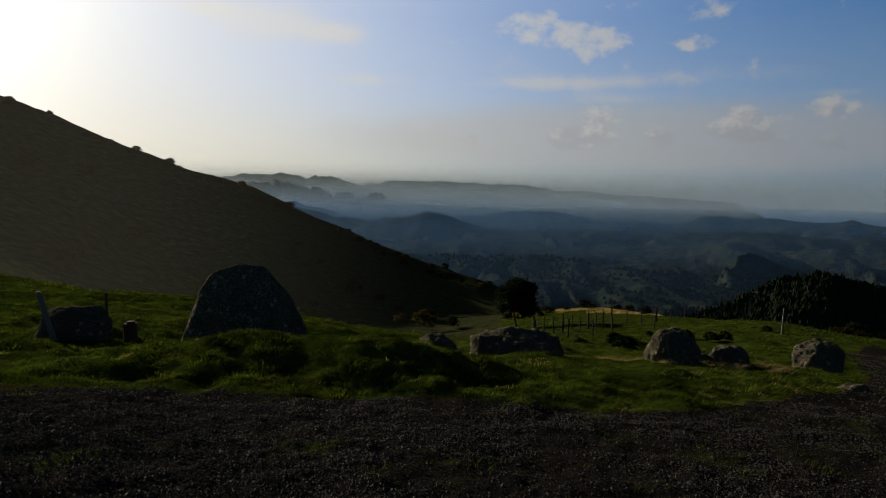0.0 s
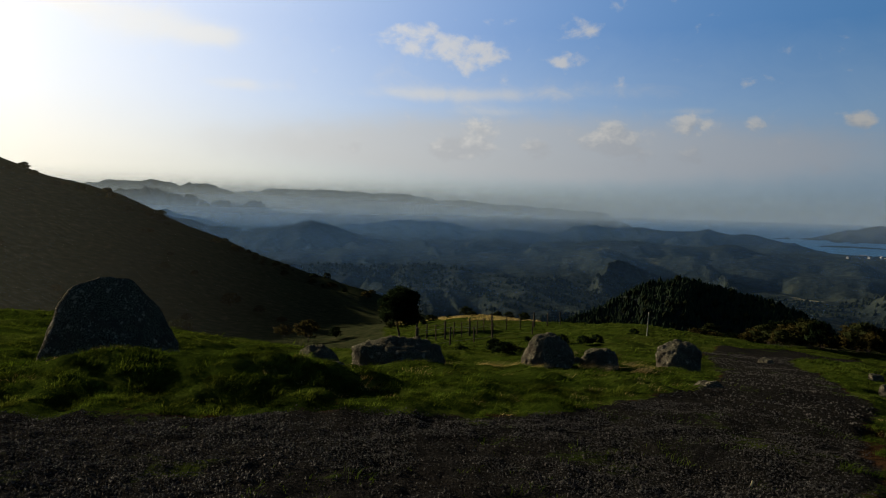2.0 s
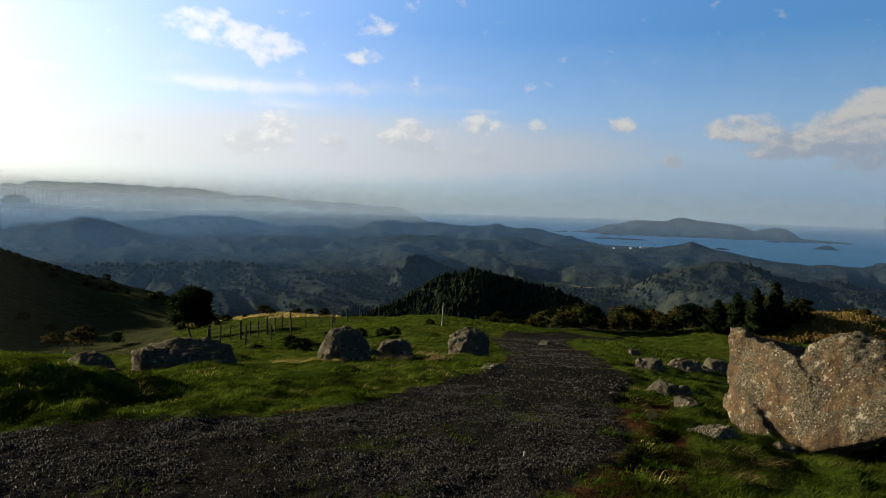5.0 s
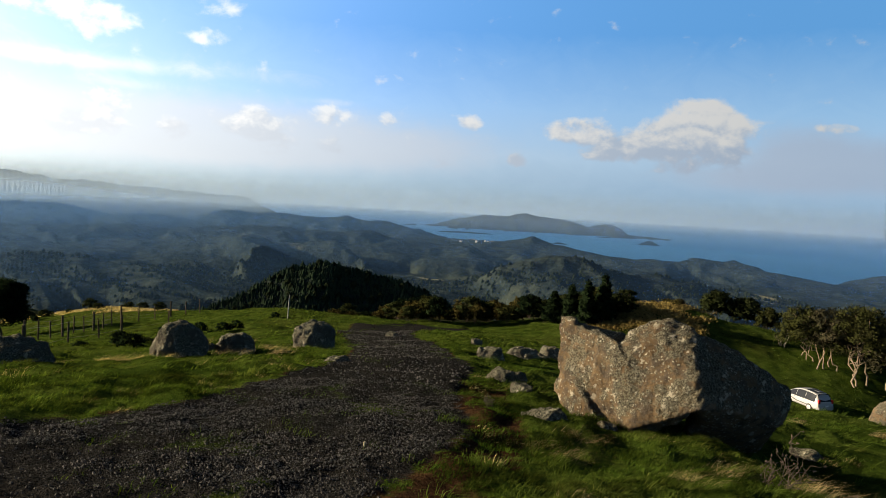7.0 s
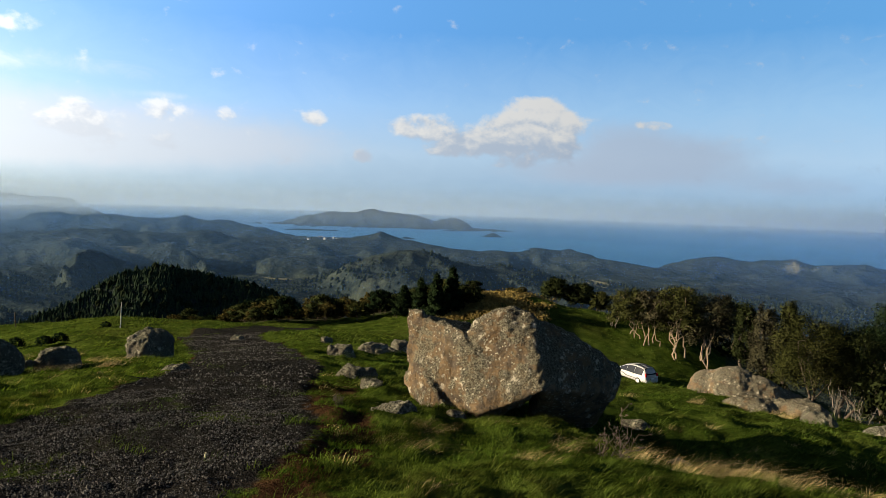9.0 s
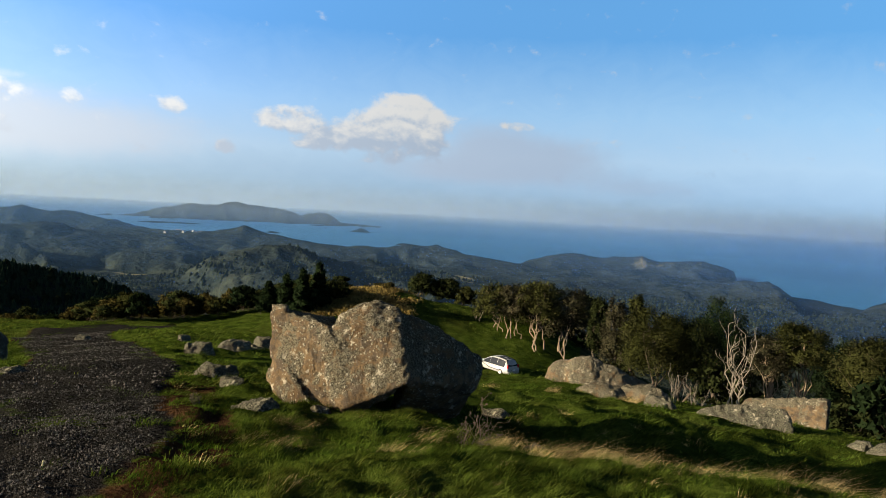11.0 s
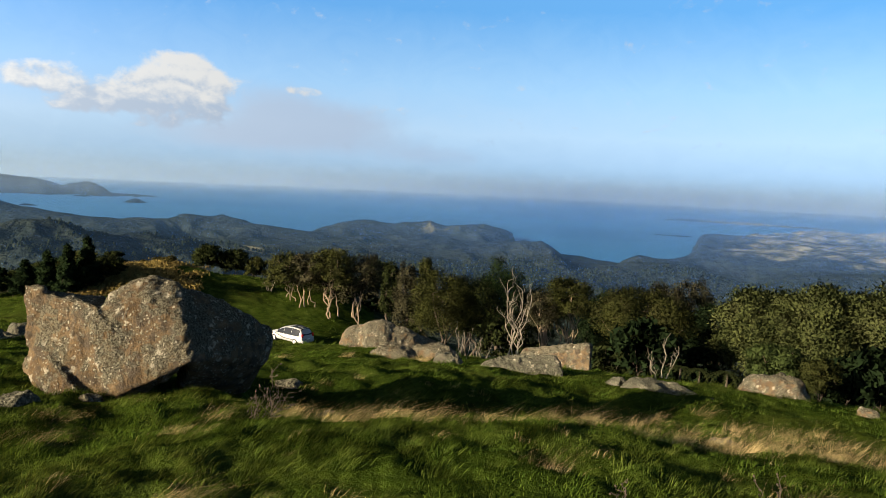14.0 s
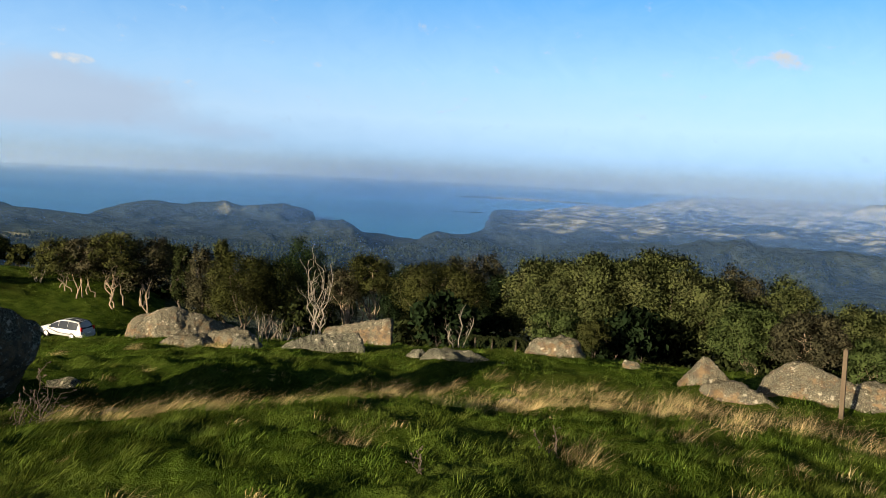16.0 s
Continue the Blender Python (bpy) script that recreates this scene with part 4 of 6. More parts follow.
LUMP_B = [(-1.0, 0.1, 0.86), (-0.5, -0.05, 1.12), (0.0, 0.0, 1.2), (0.4, 0.1, 1.06), (-0.6, -0.7, 0.3), (0.2, -0.85, 0.2), (0.6, -0.6, 0.2), (0.5, 0.7, 0.9), (-0.5, 0.8, 0.9), (-0.7, -0.8, -0.3), (0.7, -0.8, -0.3), (0.6, 0.8, -0.3)]
LUMP_C = [(0.1, 0.1, 1.0), (0.9, 0.1, 0.92), (1.4, 0.2, 0.66), (1.8, 0.3, 0.3), (0.3, -0.6, 0.4), (1.3, -0.4, 0.2), (1.9, 0.2, -0.3), (0.6, 0.9, 0.7), (1.6, 0.9, 0.2), (0.6, -0.6, -0.3), (1.5, 0.9, -0.3)]
place_rock(worn([LUMP_A, LUMP_B, LUMP_C], 0.045, 2, 0.12, 25), 75.0, 26.0, "large pale boulder split by crevices and spotted with lichen")
PEAK = [(-0.58, 0.0, 0.02), (-0.4, -0.3, 0.05), (-0.07, 0.0, 0.70), (0.08, 0.05, 0.67), (0.42, 0.0, 0.36), (0.66, 0.1, 0.0), (0.05, -0.42, 0.12), (0.0, 0.4, 0.3), (-0.6, 0.3, -0.2), (0.7, 0.3, -0.2), (-0.4, -0.4, -0.2), (0.5, -0.4, -0.2)]
place_rock(worn([PEAK], 0.028, 2, 0.08, 33), 117.6, 16.2, "pointed pale boulder with lichen")
CREST = [(-1.05, 0.0, 0.0), (-0.86, 0.0, 0.42), (-0.45, 0.0, 0.80), (-0.1, 0.0, 0.86), (0.35, 0.1, 0.66), (0.8, 0.1, 0.46), (1.5, 0.2, 0.30), (1.7, 0.2, 0.0), (-0.5, -0.5, 0.3), (0.5, -0.55, 0.2), (-0.3, 0.7, 0.7), (0.6, 0.8, 0.4), (-1.0, -0.5, -0.2), (1.5, -0.4, -0.2), (1.5, 0.8, -0.2), (-0.9, 0.8, -0.2)]
place_rock(worn([CREST], 0.04, 2, 0.11, 35), 124.6, 17.4, "pale peaked boulder behind a wooden post")

# azimuth, distance, width, height, depth, seed, turn, label
ROCKS = [(-28.2, 14.2, 1.4, 0.55, 0.9, 5, 0, "low grey rock in rough grass"),
         (-0.4, 13.0, 0.9, 0.52, 0.8, 6, 0, "rounded grey boulder behind the grass bank"),
         (1.3, 12.4, 0.36, 0.2, 0.35, 7, 0, "small grey rock beside larger boulders"),
         (6.4, 13.6, 2.05, 0.52, 1.2, 8, 0, "long low grey boulder like a whale's back"),
         (18.6, 15.2, 1.18, 0.70, 1.0, 9, 0, "grey boulder in dry pale grass"),
         (21.0, 16.0, 0.45, 0.3, 0.4, 10, 0, "small grey rock between two boulders"),
         (22.9, 16.1, 0.95, 0.54, 0.8, 11, 30, "sloping grey boulder in dry pale grass"),
         (29.0, 19.6, 1.26, 0.80, 1.1, 12, 0, "dark upright boulder with a flat foot"),
         (43.7, 17.8, 0.85, 0.44, 0.7, 13, 10, "dark angular rock beside the track"),
         (46.3, 20.2, 1.0, 0.34, 0.8, 14, 0, "low pale rock among other rocks"),
         (48.6, 23.5, 1.05, 0.52, 0.9, 15, 0, "brown rounded rock among other rocks"),
         (47.5, 20.8, 0.9, 0.22, 0.6, 16, 0, "flat pale rock in the grass"),
         (35.3, 26.0, 0.62, 0.22, 0.5, 17, 0, "small flat rock on the track's verge"),
         (42.4, 23.9, 0.55, 0.28, 0.5, 18, 0, "small brown rock in the grass"),
         (45.6, 11.2, 0.8, 0.24, 0.55, 19, -15, "flat grey rock nearly covered by grass"),
         (47.2, 9.6, 0.42, 0.17, 0.4, 20, 0, "small brown stone in the grass"),
         (49.5, 7.6, 0.6, 0.12, 0.4, 21, 10, "flat stone overgrown with grass"),
         (54.2, 8.5, 0.32, 0.1, 0.3, 22, 0, "small pale stone before the great boulder"),
         (68.2, 11.5, 0.6, 0.16, 0.4, 23, 0, "low brown stone in shaded grass"),
         (72.4, 8.6, 0.5, 0.16, 0.4, 24, 0, "dark stone in shaded grass"),
         (78.0, 27.5, 2.0, 0.8, 1.6, 26, 0, "grey lichened boulder leaning on its neighbour"),
         (76.3, 19.2, 1.6, 0.42, 1.0, 27, -10, "low tan rock at the slope's edge"),
         (79.6, 21.0, 1.7, 0.34, 1.0, 28, 0, "long flat tan rock in grass"),
         (80.8, 17.6, 0.9, 0.38, 0.7, 29, 0, "dark mossy rock in shade"),
         (98.0, 16.4, 2.3, 0.3, 1.1, 30, -10, "dark sloping slab at the trees' edge"),
         (106.0, 19.5, 1.9, 0.62, 1.2, 31, 0, "rounded brown rock at the trees' edge"),
         (112.0, 18.5, 0.6, 0.34, 0.5, 32, 0, "small grey stone under the trees"),
         (120.3, 15.2, 1.7, 0.3, 0.9, 34, 0, "low grey slab beside a pointed boulder"),
         (129.3, 17.8, 1.6, 0.55, 1.1, 36, 0, "low pale boulder in dry grass"),
         (94.2, 16.8, 0.7, 0.28, 0.5, 37, 0, "small brown rock at the slope's edge"),
         (31.3, 11.8, 0.5, 0.12, 0.4, 38, 0, "flat grey stone beside the track"),
         (103.0, 10.6, 0.55, 0.16, 0.4, 39, 0, "pale stone showing through dry grass")]
for az_, r_, w_, h_, d_, seed_, turn_, label_ in ROCKS:
    count = 40 if az_ < 40 else 20 if h_ > 0.3 else 14
    me = worn([hull_points(w_, d_, h_, seed_, count)], max(0.02, 0.035 * w_), 4 if az_ < 40 else 2, 0.17 * math.sqrt(w_), seed_, GREY_ROCK if az_ < 52 or 68 < az_ < 74 or 79.7 < az_ < 100 else ROCK)
    place_rock(me, az_, r_, label_, turn_, lift=-0.28 * h_ if h_ < 0.3 else (-0.12 * h_ if h_ < 0.5 else -0.03))


# ---------------------------------------------------------------- trees
def leaf_material(name, dark, pale, dry=0.0):
    m, n = material(name, 0.7)
    dark, pale = tuple(0.6 * c for c in dark), tuple(0.66 * c for c in pale)
    g = n.put("ShaderNodeNewGeometry")
    patch = n.noise(n.obj, 1.2, 3)
    mixv = n.math("ADD", n.math("MULTIPLY", g.outputs["Random Per Island"], 0.14), n.math("MULTIPLY", patch, 0.95))
    col = n.ramp(mixv, (0.2, dark), (0.75, pale), (0.95, tuple(1.3 * c for c in pale)))
    if dry:
        col = n.mix(n.span(n.noise(n.obj, 0.7, 3), 0.5, 0.7, 0.0, dry), col, (0.06, 0.05, 0.03, 1))
    n.link(col, n.bsdf.inputs["Base Color"])
    thin = n.put("ShaderNodeBsdfTranslucent")
    n.link(col, thin.inputs["Color"])
    both = n.put("ShaderNodeMixShader")
    both.inputs[0].default_value = 0.22
    n.link(n.bsdf, both.inputs[1])
    n.link(thin, both.inputs[2])
    out = [k for k in n.t.nodes if k.bl_idname == "ShaderNodeOutputMaterial"][0]
    n.link(both, out.inputs[0])
    return m


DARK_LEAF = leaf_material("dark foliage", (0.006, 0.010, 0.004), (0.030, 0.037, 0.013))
OLIVE_LEAF = leaf_material("olive foliage", (0.010, 0.014, 0.005), (0.046, 0.050, 0.015), 0.15)
BROAD_LEAF = leaf_material("broad foliage", (0.018, 0.026, 0.009), (0.074, 0.086, 0.029), 0.2)
GREEN_LEAF = leaf_material("green foliage", (0.012, 0.022, 0.007), (0.058, 0.078, 0.024), 0.1)
GREY_LEAF = leaf_material("grey foliage", (0.012, 0.012, 0.007), (0.056, 0.054, 0.030), 0.4)
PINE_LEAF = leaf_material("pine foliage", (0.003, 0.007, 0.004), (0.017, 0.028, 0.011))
GORSE_LEAF = leaf_material("gorse foliage", (0.011, 0.013, 0.004), (0.066, 0.055, 0.017), 0.5)
BARK = plain("bark", (0.045, 0.036, 0.028), 0.95, grain=20, vary=0.35, relief=0.6)
PALE_BARK = plain("pale bark", (0.14, 0.108, 0.075), 0.9, grain=18, vary=0.35, relief=0.5)
DEAD_WOOD = plain("bleached dead wood", (0.12, 0.105, 0.085), 0.9, grain=22, vary=0.3, relief=0.5)


class Tubes:
    """Collects tapered branches into one mesh."""

    def __init__(self, sides=6):
        self.v, self.f, self.s, self.n = [], [], sides, 0

    def add(self, path, r0, r1):
        path = np.asarray(path, float)
        k = len(path)
        tang = np.gradient(path, axis=0)
        tang /= np.linalg.norm(tang, axis=1)[:, None] + 1e-9
        side = np.cross(tang, (0.31, 0.87, 0.38))
        side /= np.linalg.norm(side, axis=1)[:, None] + 1e-9
        up = np.cross(tang, side)
        rad = np.linspace(r0, r1, k)
        a = np.arange(self.s) * math.tau / self.s
        ring = path[:, None, :] + rad[:, None, None] * (np.cos(a)[None, :, None] * side[:, None, :] + np.sin(a)[None, :, None] * up[:, None, :])
        self.v.append(ring.reshape(-1, 3))
        i = np.arange(k - 1)[:, None] * self.s + np.arange(self.s)[None, :]
        j = np.arange(k - 1)[:, None] * self.s + (np.arange(self.s)[None, :] + 1) % self.s
        self.f.append(np.stack([i, j, j + self.s, i + self.s], -1).reshape(-1, 4) + self.n)
        self.n += k * self.s

    def mesh(self, name, mat):
        return quick_mesh(name, np.concatenate(self.v), np.concatenate(self.f), mat, True)


def bent(rng, a, b, k=6, wobble=0.12):
    a, b = np.asarray(a, float), np.asarray(b, float)
    t = np.linspace(0, 1, k)[:, None]
    p = a + (b - a) * t
    p[1:-1] += rng.normal(0, wobble * np.linalg.norm(b - a) / 3, (k - 2, 3))
    return p


def leaf_quads(rng, centres, outward, per, spread, size, droop=0.0):
    """Small pointed leaves in clumps."""
    n = len(centres) * per
    c = np.repeat(centres, per, 0) + rng.normal(0, 1, (n, 3)) * np.asarray(spread)
    d = np.repeat(outward, per, 0) * 0.8 + rng.normal(0, 0.7, (n, 3))
    d[:, 2] -= droop
    d /= np.linalg.norm(d, axis=1)[:, None] + 1e-9
    s = np.cross(d, rng.normal(0, 1, (n, 3)))
    s /= np.linalg.norm(s, axis=1)[:, None] + 1e-9
    L = size * rng.uniform(0.6, 1.35, (n, 1))
    v = np.stack([c - d * L * 0.5 + s * L * 0.3, c + d * L * 0.6, c - d * L * 0.4 - s * L * 0.3], 1)
    inward = np.sum(np.cross(v[:, 1] - v[:, 0], v[:, 2] - v[:, 0]) * np.repeat(outward, per, 0), 1) < 0
    v[inward] = v[inward][:, ::-1]
    v = v.reshape(-1, 3)
    f = np.arange(n * 3).reshape(-1, 3)
    return v, f


def rounded(me, outward, per):
    """Shades the leaves of a clump by the way the clump faces."""
    rng = np.random.default_rng(5)
    nor = np.repeat(outward, per, 0) + rng.normal(0, 0.2, (len(outward) * per, 3))
    nor /= np.linalg.norm(nor, axis=1)[:, None] + 1e-9
    at = me.attributes.new("custom_normal", "FLOAT_VECTOR", "POINT")
    at.data.foreach_set("vector", np.repeat(nor, 3, 0).astype(np.float32).ravel())
    me.update()
    return me


def make_tree(label, h, w, foot, leaf, bark, seed, stems=1, size=0.16, clumps=230, per=15, shape="round", name="tree", category="tree", thick=0.035, bare=0):
    rng = np.random.default_rng(seed)
    root = new(name)
    root.empty_display_size = 0.3
    tagged(root, label, category)
    wood = Tubes(4 if name == "shrub" else 6)
    # lobes of the crown
    lobes = []
    ch = h - foot
    if shape == "cone":
        for i in range(13):
            t = (i + 0.5) / 13
            a = i * 2.4
            rad = w / 2 * (1 - t) ** 0.8
            lobes.append((math.cos(a) * rad * 0.45, math.sin(a) * rad * 0.45, foot + ch * t * 0.93, max(rad * 0.75, 0.16 * w * (1.15 - t)), ch * 0.075))
    else:
        k = 17 if shape == "round" else 13
        for i in range(k):
            a = i * 2.4 + rng.uniform(-0.4, 0.4)
            up = -0.45 + 1.4 * (i + 0.5) / k
            sx, sz = w * rng.uniform(0.15, 0.23), ch * rng.uniform(0.13, 0.19)
            out = (w / 2 - sx * 0.8) * math.sqrt(max(1 - up * up, 0.06)) * rng.uniform(0.72, 1.08)
            lobes.append((math.cos(a) * out, math.sin(a) * out, foot + ch * 0.42 + (ch * 0.5 - sz * 0.6) * up * rng.uniform(0.85, 1.08), sx, sz))
    lob = np.array(lobes)
    pick = rng.integers(0, len(lob), clumps)
    u = rng.normal(0, 1, (clumps, 3))
    u /= np.linalg.norm(u, axis=1)[:, None]
    u[:, 2] = np.where(u[:, 2] < -0.35, -u[:, 2], u[:, 2])
    cen = lob[pick, :3] + u * np.stack([lob[pick, 3], lob[pick, 3], lob[pick, 4]], 1) * rng.uniform(0.72, 1.04, (clumps, 1))
    # stems and limbs
    base = []
    for s in range(stems):
        a = rng.uniform(0, math.tau)
        b = np.array([math.cos(a), math.sin(a), 0]) * (0.0 if stems == 1 else w * rng.uniform(0.05, 0.3))
        top = lob[rng.integers(0, len(lob)), :3] * (0.55, 0.55, 1.0)
        top[2] = foot + ch * rng.uniform(0.35, 0.8)
        p = bent(rng, b - (0, 0, 0.25), top, 8, 0.10)
        wood.add(p, thick * h / math.sqrt(stems) * 1.1, thick * h * 0.3 / math.sqrt(stems))
        base.append(p)
    for i in rng.choice(clumps, min(clumps, (4 if name == "shrub" else 14) + bare), replace=False):
        p = base[rng.integers(0, stems)]
        j = rng.integers(3, 8)
        wood.add(bent(rng, p[j], cen[i], 5, 0.2), thick * h * 0.24, thick * h * 0.05)
    trunk = new("trunk", wood.mesh("trunk", bark))
    trunk.parent = root
    v, f = leaf_quads(rng, cen, u, per, (w * 0.045, w * 0.045, ch * 0.03), size)
    crown = new("crown", rounded(quick_mesh("crown", v, f, leaf, True), u, per))
    crown.parent = root
    return root


def plant(tree, az, r, turn=0.0, lift=0.0, scale=1.0):
    tree.matrix_world = Matrix.Translation(spot(az, r, lift)) @ Matrix.Rotation(radians(turn), 4, "Z") @ Matrix.Scale(scale, 4)
    return tree


def height_to(az, r, el):
    """How tall a tree at that place is whose tip stands at that elevation."""
    return EYE + r * math.tan(radians(el)) - spot(az, r).z


def span_of(r, degrees):
    return 2 * r * math.tan(radians(degrees / 2))


# azimuth, distance, elevation of the tip, degrees across, bare stem (part of height), foliage, bark, stems, shape, leaf, clumps, label
# trees labelled shaded take dark or pine foliage: part of their shade is colour
L_A = "old native tree with pale bare trunks and a ragged grey-green crown"
L_T = "dense dark olive native tree at the pasture's edge"
L_B = "broad spreading evergreen tree with thick leathery grey-green leaves"
TREES = [(6.3, 60, -7.0, 3.6, 0.02, PINE_LEAF, BARK, 1, "round", 0.22, 330, "dark dense conifer standing alone on the pasture's edge"),
         (48.2, 84, -7.0, 1.9, 0.1, PINE_LEAF, BARK, 1, "cone", 0.26, 240, "dark young pine tree behind the pasture"),
         (49.6, 83, -6.4, 1.9, 0.1, PINE_LEAF, BARK, 1, "cone", 0.26, 240, "dark young pine tree behind the pasture"),
         (50.9, 81, -5.9, 1.9, 0.1, PINE_LEAF, BARK, 1, "cone", 0.26, 240, "dark young pine tree behind the pasture"),
         (52.2, 82, -5.4, 2.1, 0.1, PINE_LEAF, BARK, 1, "cone", 0.26, 280, "tall dark pine tree with a pointed top"),
         (53.9, 100, -6.4, 1.5, 0.72, DARK_LEAF, PALE_BARK, 1, "round", 0.26, 70, "slender tree with a small flat umbrella crown"),
         (60.6, 104, -5.7, 2.4, 0.12, DARK_LEAF, BARK, 2, "round", 0.26, 200, "dark rounded tree behind the grassy knoll"),
         (62.6, 104, -6.0, 2.4, 0.12, DARK_LEAF, BARK, 2, "round", 0.26, 200, "dark rounded tree behind the grassy knoll"),
         (64.3, 103, -6.6, 1.8, 0.1, OLIVE_LEAF, BARK, 2, "round", 0.26, 150, "low olive bush behind the grassy knoll"),
         (66.9, 84, -6.2, 3.2, 0.1, OLIVE_LEAF, PALE_BARK, 4, "round", 0.22, 260, L_A),
         (68.5, 83, -6.0, 2.9, 0.14, GREY_LEAF, PALE_BARK, 4, "round", 0.22, 190, L_A),
         (70.3, 82, -5.5, 3.8, 0.14, OLIVE_LEAF, PALE_BARK, 4, "round", 0.22, 300, L_A),
         (72.6, 83, -5.8, 3.6, 0.1, GREY_LEAF, PALE_BARK, 5, "round", 0.22, 240, L_A),
         (74.2, 94, -6.5, 2.6, 0.2, DARK_LEAF, BARK, 3, "round", 0.22, 240, "dark shaded tree behind pale-trunked trees"),
         (75.3, 78, -6.4, 1.9, 0.1, DARK_LEAF, BARK, 1, "tall", 0.2, 220, "narrow dark evergreen tree"),
         (76.7, 66, -6.3, 2.6, 0.1, GREY_LEAF, BARK, 2, "tall", 0.18, 260, "grey-tipped bushy tree catching the sun"),
         (78.2, 68, -5.8, 2.0, 0.1, OLIVE_LEAF, BARK, 1, "tall", 0.18, 240, "tall olive tree with a pale top"),
         (79.6, 50, -7.0, 4.2, 0.1, OLIVE_LEAF, BARK, 2, "round", 0.14, 420, L_T),
         (82.3, 51, -7.2, 3.6, 0.1, DARK_LEAF, BARK, 2, "round", 0.14, 400, L_T),
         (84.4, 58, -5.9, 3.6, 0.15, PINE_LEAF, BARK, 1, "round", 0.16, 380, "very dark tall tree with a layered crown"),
         (86.8, 60, -7.6, 3.4, 0.15, DARK_LEAF, BARK, 2, "round", 0.16, 300, L_T),
         (88.0, 45, -8.2, 2.2, 0.4, GREY_LEAF, PALE_BARK, 5, "round", 0.13, 150, "thin grey tree with many pale stems"),
         (90.0, 46, -7.0, 3.2, 0.48, OLIVE_LEAF, PALE_BARK, 4, "round", 0.14, 300, "olive-crowned tree on slender pale stems"),
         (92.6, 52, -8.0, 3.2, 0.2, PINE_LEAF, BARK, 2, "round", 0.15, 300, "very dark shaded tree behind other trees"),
         (95.8, 38, -7.4, 5.4, 0.25, OLIVE_LEAF, PALE_BARK, 3, "round", 0.12, 620, "dense olive-yellow tree with pale leaning stems"),
         (97.4, 48, -6.4, 2.6, 0.2, GREY_LEAF, BARK, 2, "round", 0.14, 240, "grey-topped tree behind an olive tree"),
         (99.7, 50, -6.2, 2.4, 0.2, GREY_LEAF, BARK, 1, "tall", 0.14, 280, "narrow grey-brown tree with a rounded top"),
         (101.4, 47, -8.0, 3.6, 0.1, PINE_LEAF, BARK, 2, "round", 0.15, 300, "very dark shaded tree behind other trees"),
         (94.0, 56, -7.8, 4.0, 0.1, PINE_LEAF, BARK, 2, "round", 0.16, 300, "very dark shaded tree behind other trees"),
         (104.8, 37, -6.4, 6.5, 0.14, BROAD_LEAF, BARK, 3, "round", 0.16, 620, L_B),
         (109.3, 37, -5.6, 8.5, 0.14, BROAD_LEAF, BARK, 3, "round", 0.16, 900, L_B),
         (113.6, 38, -5.3, 7.5, 0.14, BROAD_LEAF, BARK, 3, "round", 0.16, 800, L_B),
         (117.2, 37, -7.0, 4.6, 0.14, BROAD_LEAF, BARK, 3, "round", 0.16, 420, L_B),
         (105.8, 29, -10.6, 3.6, 0.2, GREEN_LEAF, PALE_BARK, 4, "round", 0.12, 260, "small green tree under larger trees"),
         (108.6, 28, -11.2, 2.4, 0.1, OLIVE_LEAF, BARK, 2, "tall", 0.10, 220, "small golden-olive bush under larger trees"),
         (119.4, 46, -6.1, 4.6, 0.15, GREY_LEAF, BARK, 3, "round", 0.16, 380, "grey-brown tree with a wind-shorn crown"),
         (122.8, 45, -6.6, 4.6, 0.15, BROAD_LEAF, BARK, 3, "round", 0.16, 420, L_B),
         (120.4, 33, -8.6, 5.0, 0.18, GREEN_LEAF, PALE_BARK, 3, "round", 0.13, 440, "bright green broadleaf tree on the slope"),
         (124.4, 31, -8.8, 4.8, 0.2, GREY_LEAF, PALE_BARK, 5, "round", 0.11, 380, "twiggy pale tree with bare lower branches"),
         (127.6, 42, -7.6, 4.6, 0.15, BROAD_LEAF, BARK, 3, "round", 0.16, 420, L_B),
         (128.6, 30, -10.2, 3.8, 0.1, GREEN_LEAF, PALE_BARK, 3, "round", 0.12, 300, "low green tree on the slope"),
         (133.0, 36, -8.4, 6.0, 0.15, BROAD_LEAF, BARK, 3, "round", 0.16, 420, L_B)]
for i, (az_, r_, el_, deg_, bare_, leaf_, bark_, stems_, shape_, size_, clumps_, label_) in enumerate(TREES):
    h_ = height_to(az_, r_, el_)
    deg_ *= 1.45 if 78 < az_ < 102 and r_ < 62 else 1.15 if az_ > 102 else 1.25 if 65 < az_ < 75 else 1.0
    t_ = make_tree(label_, h_, span_of(r_, deg_), h_ * bare_, leaf_, bark_, 100 + i, stems_, size_ * (0.82 if r_ < 62 else 1.1), int(clumps_ * (1.5 if r_ < 62 else 1.2)), (40 if leaf_ is BROAD_LEAF else 36) if r_ < 62 else 24, shape_,
                   thick=0.022 if stems_ > 1 else 0.02, bare=16 if bark_ is PALE_BARK else 0)
    plant(t_, az_, r_)

# shrubs: on the ridge beyond the track, and low dark ones in the hollow
shrub_kinds = [make_tree("rounded olive-brown shrub on the scrubby ridge", 2.6, 3.4, 0.15, m, BARK, 300 + i, 3, 0.28, 80, 16, "round", "shrub", "shrub", 0.02)
               for i, m in enumerate((DARK_LEAF, GORSE_LEAF, OLIVE_LEAF, GORSE_LEAF, PINE_LEAF))]
rnd = random.Random(11)
first = [True] * len(shrub_kinds)


